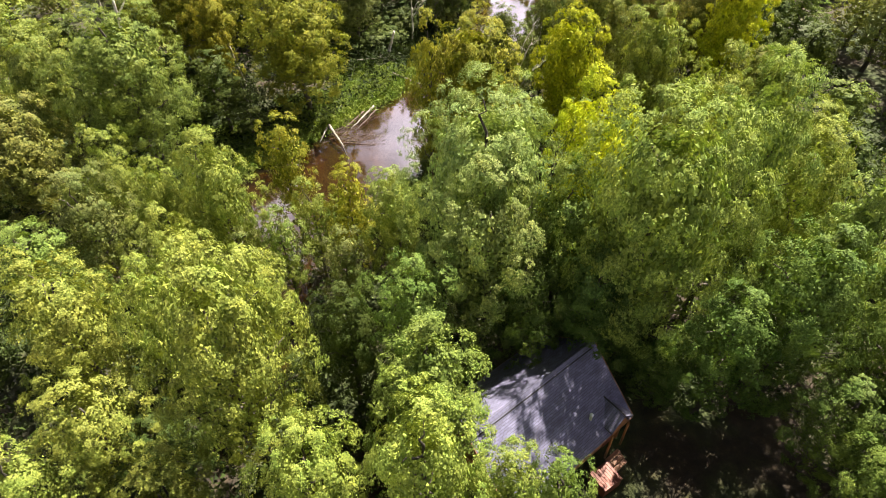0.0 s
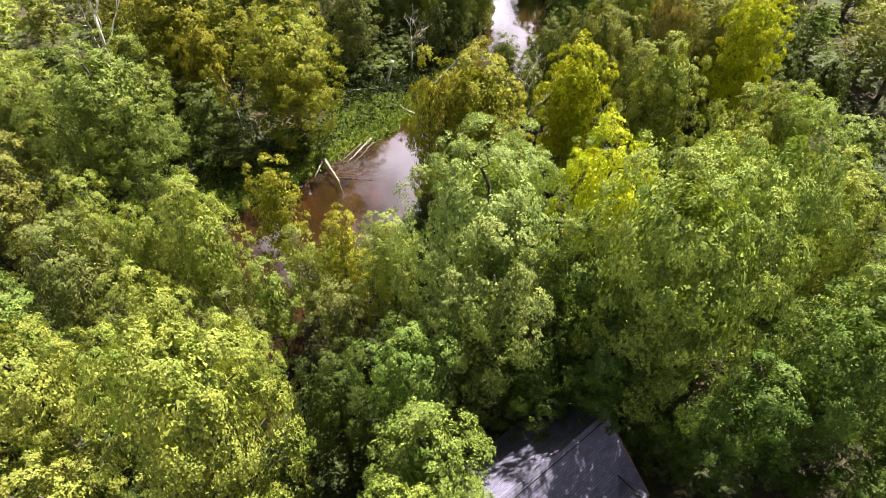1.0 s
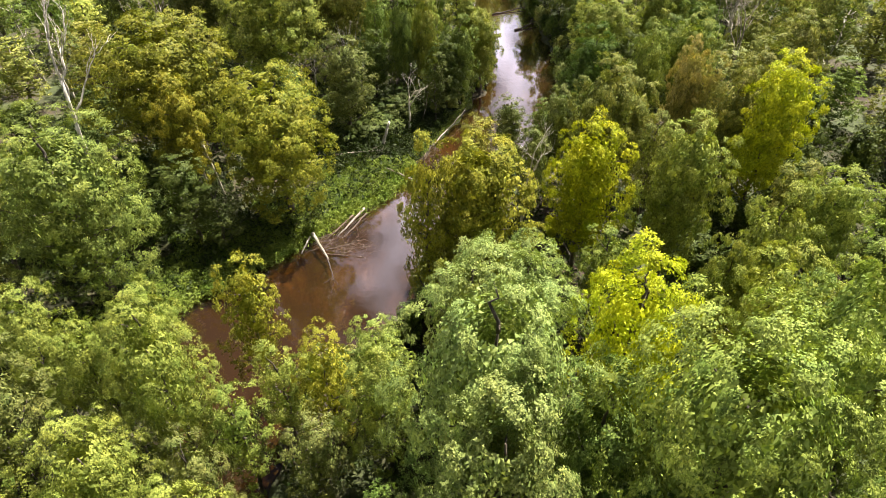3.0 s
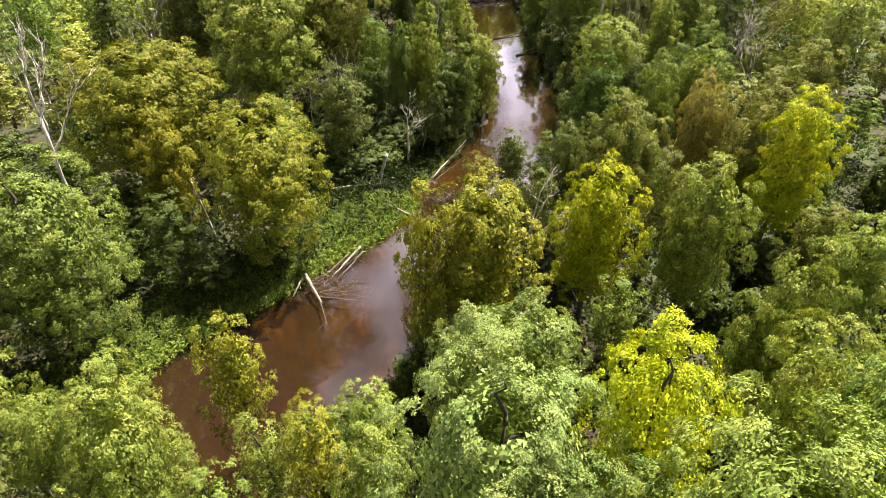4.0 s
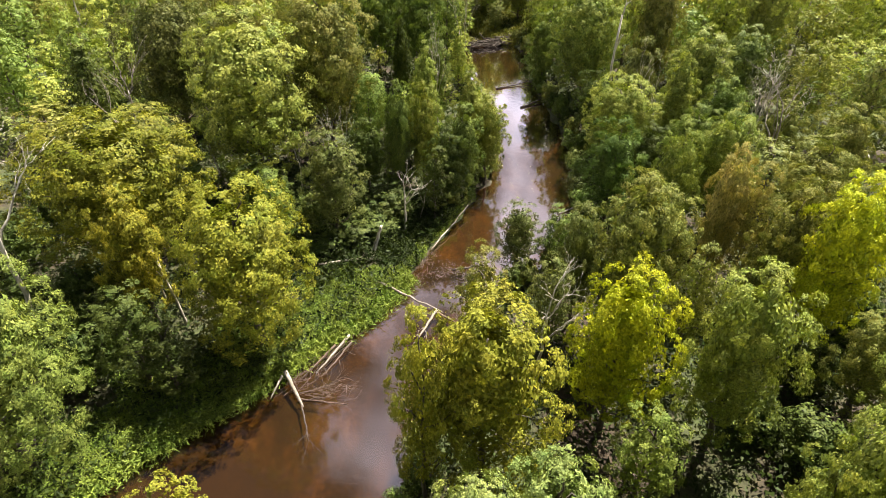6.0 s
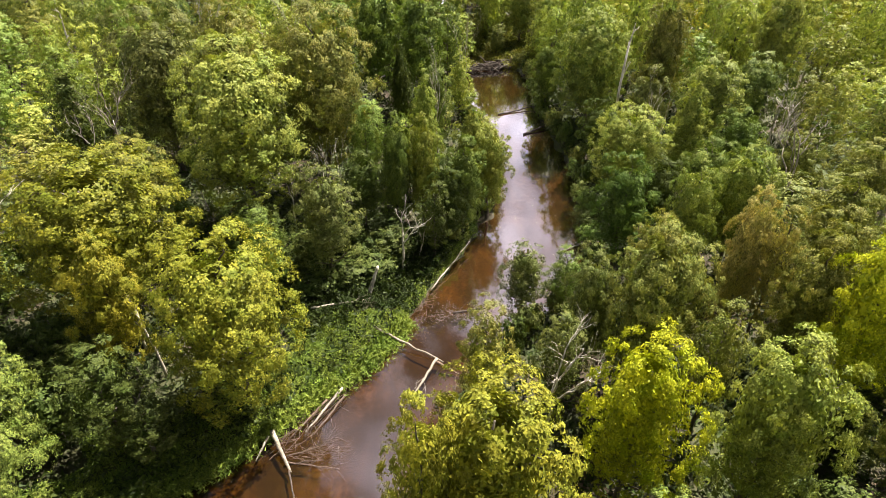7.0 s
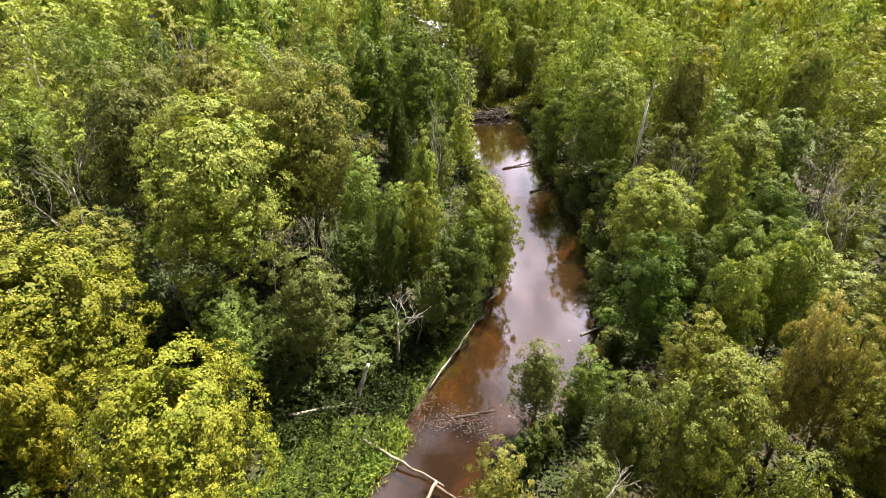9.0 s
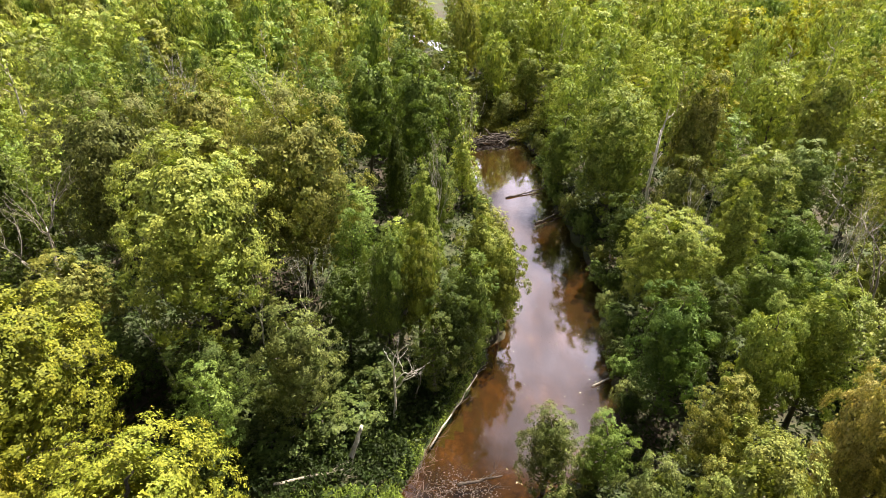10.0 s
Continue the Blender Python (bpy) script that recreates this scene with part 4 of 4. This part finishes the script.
stick_pile("beaver_dam", "dark heap of wet logs and sticks across the river", ((4.4, 150.5, -0.1), (17.0, 155.5, 0.2)), 170, 4.6, 0.11, 41, WET_WOOD, 0.9, 1.1)
stick_pile("brush_pile", "brown brushwood washed up along the bank", ((-2.6, 73.2, 0.0), (-1.0, 78.0, 0.15)), 60, 1.2, 0.02, 42, BROWN_WOOD, 0.45, 0.5)
stick_pile("brush_pile", "wet brown twigs in the riffle", ((-1.5, 73.6, -0.03), (3.6, 74.6, -0.03)), 45, 1.0, 0.018, 43, BROWN_WOOD, 0.35, 0.12)
stick_pile("brush_pile", "tangle of brown twigs under the bank", ((-13.0, 58.0, 0.0), (-8.4, 64.0, 0.1)), 60, 2.0, 0.028, 44, BROWN_WOOD, 0.6, 0.4)
stick_pile("brush_pile", "tangle of dead twigs in the water", ((-11.2, 57.6, 0.0), (-7.9, 57.6, 0.0)), 60, 1.5, 0.022, 45, BROWN_WOOD, 0.5, 0.35)


def riffle():
    """Small wet stones and foam-washed gravel that break the surface of the shallow reach."""
    rng = np.random.default_rng(17)
    n = 420
    u = rng.random(n)
    x = -1.2 + 5.4 * u + rng.normal(0, 0.5, n)
    y = 73.6 + 0.7 * np.sin(u * 5) + rng.normal(0, 0.75, n)
    v, f = [], []
    for px, py in zip(x, y):
        r, h, a = rng.uniform(0.025, 0.065), rng.uniform(0.006, 0.028), rng.uniform(0, 6.28)
        k = len(v)
        for level, s in ((-0.06, 1.0), (h * 0.6, 0.85)):
            for i in range(6):
                t = a + i * math.pi / 3
                q = r * s * rng.uniform(0.75, 1.2)
                v.append((px + q * math.cos(t) * 1.3, py + q * math.sin(t), level))
        v.append((px, py, h))
        for i in range(6):
            j = (i + 1) % 6
            f += [(k + i, k + j, k + 6 + j, k + 6 + i), (k + 6 + i, k + 6 + j, k + 12)]
    tagged(new("riffle_stones", mesh_from("riffle_stones", v, f, STONE)), "small wet stones breaking the shallow water", "stones", kind="stuff")


riffle()


def marsh_grass():
    rng, x, y, d = scatter(30000, 9, (-2, 20, 152, 190), lambda x, y, d: (d > -3))
    pos = np.stack([x, y, np.maximum(land(x, y), 0) + rng.random(len(x)) * 1.3], 1)
    co, fa = leaves(rng, pos, np.tile([0.0, -0.5, 0.3], (len(x), 1)), 0.8, 0.16, 0.5, False)
    ob = new("marsh_grass", mesh_fast("marsh_grass", co, fa, LEAF))
    ob.color = (0.15, 0.15, 0.03, 1)
    tagged(ob, "pale olive marsh grass behind the dam", "grass", kind="stuff")


marsh_grass()


def floating_flecks():
    """Small pale flecks lying flat on the still reach."""
    rng = np.random.default_rng(12)
    n = 80
    x, y = rng.uniform(5, 15, n), rng.uniform(70, 100, n)
    ok = shore_distance(x, y) < -0.8
    x, y = x[ok], y[ok]
    pos = np.stack([x, y, np.full(len(x), 0.03)], 1)
    co, fa = leaves(rng, pos, np.tile([0.0, 0.0, 1.0], (len(x), 1)), 0.16, 0.09, 0.12, False)
    ob = new("floating_leaf_litter", mesh_fast("floating_leaf_litter", co, fa, LEAF))
    ob.color = (0.30, 0.27, 0.18, 1)
    tagged(ob, "small pale flecks on the river", "leaves", kind="stuff")


floating_flecks()


# ---- the cabin ----
def shingle_material():
    m, n, l, p = material("slate_grey_shingles")
    co = n.new("ShaderNodeTexCoord")
    br = n.new("ShaderNodeTexBrick")
    br.inputs["Scale"].default_value = 1.0
    br.inputs["Brick Width"].default_value, br.inputs["Row Height"].default_value = 0.30, 0.15
    br.inputs["Mortar Size"].default_value = 0.012
    br.inputs["Color1"].default_value, br.inputs["Color2"].default_value = (0.105, 0.102, 0.168, 1), (0.165, 0.16, 0.265, 1)
    br.inputs["Mortar"].default_value = (0.06, 0.06, 0.075, 1)
    l.new(co.outputs["Object"], br.inputs["Vector"])
    g = add_noise(n, l, 1.1, 5.0, 0.65)
    fine = add_noise(n, l, 40.0, 3.0, 0.6)
    col = mixed(n, l, br.outputs["Color"], ramp(n, l, g, (0.3, (0.7, 0.7, 0.72)), (0.6, (1.05, 1.05, 1.05)), (0.8, (1.4, 1.38, 1.35))), 1.0, "MULTIPLY")
    col = mixed(n, l, col, ramp(n, l, fine, (0.3, (0.75, 0.75, 0.75)), (0.7, (1.25, 1.25, 1.25))), 1.0, "MULTIPLY")
    l.new(col, p.inputs["Base Color"])
    p.inputs["Roughness"].default_value = 0.85
    bump(n, l, p, br.outputs["Fac"], -0.6, 0.02)
    return m


def plain_wood(name, dark, light, scale=3.0, stretch=(0.15, 1, 1)):
    m, n, l, p = material(name)
    g = add_noise(n, l, scale * 4, 5.0, 0.6, stretch=stretch)
    s = add_noise(n, l, scale * 0.3, 3.0)
    col = mixed(n, l, ramp(n, l, g, (0.3, dark), (0.7, light)), ramp(n, l, s, (0.3, (0.65, 0.6, 0.6)), (0.65, (1.1, 1.1, 1.1))), 1.0, "MULTIPLY")
    l.new(col, p.inputs["Base Color"])
    p.inputs["Roughness"].default_value = 0.6
    bump(n, l, p, g, 0.3, 0.01)
    return m


SHINGLE = shingle_material()
LOG_WOOD = plain_wood("orange_stained_log", (0.22, 0.085, 0.03), (0.45, 0.20, 0.075))
DECK_WOOD = plain_wood("red_brown_deck_wood", (0.11, 0.026, 0.016), (0.20, 0.055, 0.03))
TRIM_WOOD = plain_wood("brown_fascia", (0.20, 0.09, 0.045), (0.38, 0.19, 0.10))


def steel():
    m, n, l, p = material("galvanised_pipe")
    l.new(ramp(n, l, add_noise(n, l, 9.0), (0.3, (0.70, 0.71, 0.72)), (0.7, (0.82, 0.83, 0.84))), p.inputs["Base Color"])
    p.inputs["Metallic"].default_value, p.inputs["Roughness"].default_value = 0.05, 0.45
    return m


PIPE = steel()


def glass_dark():
    m, n, l, p = material("window_glass")
    p.inputs["Base Color"].default_value = (0.03, 0.035, 0.04, 1)
    p.inputs["Roughness"].default_value = 0.05
    return m


GLASS = glass_dark()


def box_mesh(name, size, mat, bevel=0.01, at=(0, 0, 0)):
    bm = bmesh.new()
    bmesh.ops.create_cube(bm, size=1, matrix=Matrix.Translation(at) @ Matrix.Diagonal((*size, 1)))
    bmesh.ops.bevel(bm, geom=bm.edges[:], offset=bevel, segments=1, affect="EDGES")
    me = bpy.data.meshes.new(name)
    bm.to_mesh(me)
    bm.free()
    me.materials.append(mat)
    return me


# near-black: the ridge vent, and the small gable's painted shadow lines
VENT_SHADOW = plain_wood("dark_vent_and_shadow_line", (0.008, 0.008, 0.010), (0.022, 0.022, 0.028))


def cabin():
    """A log cabin with a steep shingled roof and a small gable over its door."""
    gz = 2.9
    ob = tagged(new("log_cabin"), "log cabin with grey shingled gable roof among trees", "cabin")
    ob.matrix_basis = pose(5.0, 18.6, gz, 0, 0, 38.3)
    ridge, eave, half = 9.2 - gz, 5.65 - gz, 3.9
    x0, x1 = -5.0, 5.05
    slope = math.atan2(ridge - eave, half)
    run = math.hypot(ridge - eave, half)
    for side in (-1, 1):
        me = box_mesh("roof_slope", (x1 - x0, run, 0.14), SHINGLE, 0.02)
        r = part("roof_slope", me, ob, "slate-grey shingled roof slope")
        r.matrix_basis = pose((x0 + x1) / 2, side * half / 2, (ridge + eave) / 2, -side * math.degrees(slope), 0, 0)
        me = box_mesh("fascia", (x1 - x0, 0.05, 0.2), TRIM_WOOD)
        fb = part("fascia", me, ob, "brown wooden fascia board")
        fb.matrix_basis = pose((x0 + x1) / 2, side * (half + 0.035), eave - 0.06)
        for x in (x0 - 0.03, x1 + 0.03):
            me = box_mesh("bargeboard", (0.05, run, 0.22), TRIM_WOOD)
            bb = part("bargeboard", me, ob, "brown wooden bargeboard")
            bb.matrix_basis = pose(x, side * half / 2, (ridge + eave) / 2 - 0.03, -side * math.degrees(slope), 0, 0)
    w, dz = 0.17, 0.17 * (ridge - eave) / half
    cap = mesh_from("ridge_shingle", [(0, -w, -dz), (0, 0, 0), (0, w, -dz), (0.31, w, -dz + 0.012), (0.31, 0, 0.012), (0.31, -w, -dz + 0.012),
                    (0, -w, -dz - 0.02), (0, w, -dz - 0.02), (0.31, w, -dz - 0.02), (0.31, -w, -dz - 0.02)],
                    [(0, 5, 4, 1), (1, 4, 3, 2), (0, 6, 9, 5), (2, 3, 8, 7), (0, 1, 2, 7, 6), (5, 9, 8, 3, 4)], SHINGLE)
    rv = part("ridge_vent", box_mesh("ridge_vent", (x1 - x0 - 0.5, 0.09, 0.05), VENT_SHADOW), ob, "dark ridge vent strip")
    rv.matrix_basis = pose((x0 + x1) / 2, -0.24, ridge - 0.24 * (ridge - eave) / half + 0.09, math.degrees(slope), 0, 0)
    rc = part("ridge_cap", box_mesh("ridge_cap", (x1 - x0, 0.10, 0.05), SHINGLE, 0.01), ob, "dark grey ridge shingles")
    rc.matrix_basis = pose((x0 + x1) / 2, 0, ridge + 0.06)
    for i in range(33):
        sh = part("ridge_shingle", cap, rc)
        sh.matrix_basis = pose(x0 + 0.3045 * i - (x0 + x1) / 2, 0, 0.055)
    # log walls: stacked round logs
    wall_h = eave + 0.25
    dia = 0.26
    for name, length, at, turn in (("front_wall", 9.2, (0.05, -3.35, 0), 0), ("back_wall", 9.2, (0.05, 3.35, 0), 0), ("gable_wall", 6.9, (-4.5, 0, 0), 90), ("gable_wall", 6.9, (4.6, 0, 0), 90)):
        w = part(name, box_mesh(name, (length - 0.3, 0.12, wall_h), LOG_WOOD, 0.01, (0, 0, wall_h / 2)), ob, "orange-stained log wall")
        w.matrix_basis = pose(*at, 0, 0, turn)
        lv, lf = [], []
        tube(lv, lf, [Vector((-length / 2 - 0.2, 0, 0)), Vector((0, 0, 0)), Vector((length / 2 + 0.2, 0, 0))], [dia / 2] * 3, 8)
        lm = mesh_from("log", lv, lf, LOG_WOOD, True)
        for k in range(int(wall_h / dia)):
            o = part("log", lm, w)
            o.matrix_basis = pose(0, 0, dia * (k + 0.5 if turn == 0 else k + 0.9))
        if turn:
            g = part("gable", mesh_from("gable", [(-3.6, -0.06, wall_h - 0.2), (3.6, -0.06, wall_h - 0.2), (0, -0.06, ridge - 0.15), (-3.6, 0.06, wall_h - 0.2), (3.6, 0.06, wall_h - 0.2), (0, 0.06, ridge - 0.15)],
                     [(0, 1, 2), (5, 4, 3), (0, 3, 4, 1), (1, 4, 5, 2), (2, 5, 3, 0)], LOG_WOOD), w)
    # windows and the door of the front wall
    for x in (-2.6, 0.4):
        wf = part("window", box_mesh("window", (1.0, 0.14, 1.0), TRIM_WOOD, 0.02), ob)
        wf.matrix_basis = pose(x, -3.46, 1.45)
        pn = part("pane", box_mesh("pane", (0.8, 0.03, 0.8), GLASS, 0.005), wf, "dark window pane")
        pn.matrix_basis = pose(0, -0.08, 0)
    dr = part("door", box_mesh("door", (0.95, 0.12, 2.0), DECK_WOOD, 0.02), ob, "red-brown wooden door")
    dr.matrix_basis = pose(3.9, -3.47, 1.05)
    # the small gable over the door
    cx, zr, hw, ze = 3.84, 7.05 - gz, 0.95, 6.12 - gz
    pitch = math.atan2(zr - ze, hw)
    ln = math.hypot(hw, zr - ze)
    for side in (-1, 1):
        me = box_mesh("porch_roof_slope", (ln, 2.0, 0.10), SHINGLE, 0.015)
        r = part("porch_roof_slope", me, ob, "grey shingled small gable slope")
        r.matrix_basis = pose(cx + side * hw / 2, -3.02, (zr + ze) / 2, 0, side * math.degrees(pitch), 0)
        # dark strip paints the shadow gap along the small gable's eave
        eb = part("porch_eave_strip", box_mesh("porch_eave_strip", (0.06, 2.02, 0.12), VENT_SHADOW), r, "dark strip drawing the eave's shadow gap")
        eb.matrix_basis = pose(side * (ln / 2 + 0.03), 0, -0.01)
        ck = part("porch_cheek", box_mesh("porch_cheek", (0.08, 1.55, 0.6), LOG_WOOD, 0.01), ob, "orange-stained cheek wall")
        ck.matrix_basis = pose(cx + side * (hw - 0.12), -3.08, ze - 0.22)
    # dark strip paints the shadow line at the small gable's ridge
    strip = part("porch_ridge_strip", box_mesh("porch_ridge_strip", (0.10, 2.0, 0.05), VENT_SHADOW), ob, "dark strip drawing the ridge's shadow line")
    strip.matrix_basis = pose(cx, -3.02, zr + 0.075)
    me = mesh_from("porch_gable", [(cx - 0.85, -3.96, eave - 0.1), (cx + 0.85, -3.96, eave - 0.1), (cx, -3.96, zr - 0.08), (cx - 0.85, -3.88, eave - 0.1), (cx + 0.85, -3.88, eave - 0.1), (cx, -3.88, zr - 0.08)],
                   [(0, 1, 2), (5, 4, 3), (0, 3, 4, 1), (1, 4, 5, 2), (2, 5, 3, 0)], LOG_WOOD)
    part("porch_gable", me, ob, "orange-stained gable boards")
    for x in (cx - 0.8, cx + 0.7):
        pv, pf = [], []
        tube(pv, pf, [Vector((x, -4.05, -0.1)), Vector((x, -4.05, eave))], [0.08, 0.08], 8)
        part("porch_post", mesh_from("porch_post", pv, pf, LOG_WOOD, True), ob)
    # vent pipe
    pv, pf = [], []
    zc = ridge - 2.79 * (ridge - eave) / half
    tube(pv, pf, [Vector((2.24, -2.75, zc - 0.1)), Vector((2.24, -2.75, zc + 0.55)), Vector((2.24, -2.75, zc + 0.56)), Vector((2.24, -2.75, zc + 0.62))], [0.09, 0.09, 0.12, 0.12], 10)
    part("vent_pipe", mesh_from("vent_pipe", pv, pf, PIPE, True), ob, "pale metal vent pipe")


cabin()


def crate():
    ob = tagged(new("wooden_deck_box"), "red-brown wooden deck box beside the cabin", "box")
    rot = pose(5.0, 18.6, 0, 0, 0, 38.3) @ pose(1.75, -5.05, 2.75, 0, 0, -6)
    ob.matrix_basis = rot
    for k in range(8):
        pl = part("plank", box_mesh("plank", (0.17, 1.35, 0.05), DECK_WOOD, 0.008), ob)
        pl.matrix_basis = pose(-0.63 + 0.18 * k, 0, 1.05)
    for x, y, sx, sy in ((0, -0.62, 1.4, 0.06), (0, 0.62, 1.4, 0.06), (-0.69, 0, 0.06, 1.18), (0.69, 0, 0.06, 1.18)):
        sd = part("side_panel", box_mesh("side_panel", (sx, sy, 1.0), DECK_WOOD, 0.008), ob)
        sd.matrix_basis = pose(x, y, 0.52)


crate()


def steps():
    ob = tagged(new("wooden_steps"), "weathered brown wooden steps by the cabin door", "steps")
    ob.matrix_basis = pose(5.0, 18.6, 0, 0, 0, 38.3) @ pose(3.3, -4.6, 2.75)
    for k in range(3):
        st = part("tread", box_mesh("tread", (1.2, 0.30, 0.05), TRIM_WOOD, 0.008), ob)
        st.matrix_basis = pose(0, -0.3 * k + 0.2, 0.62 - 0.18 * k)
    for x in (-0.55, 0.55):
        st = part("stringer", box_mesh("stringer", (0.05, 1.0, 0.14), TRIM_WOOD, 0.008), ob)
        st.matrix_basis = pose(x, -0.1, 0.38, 31, 0, 0)


steps()
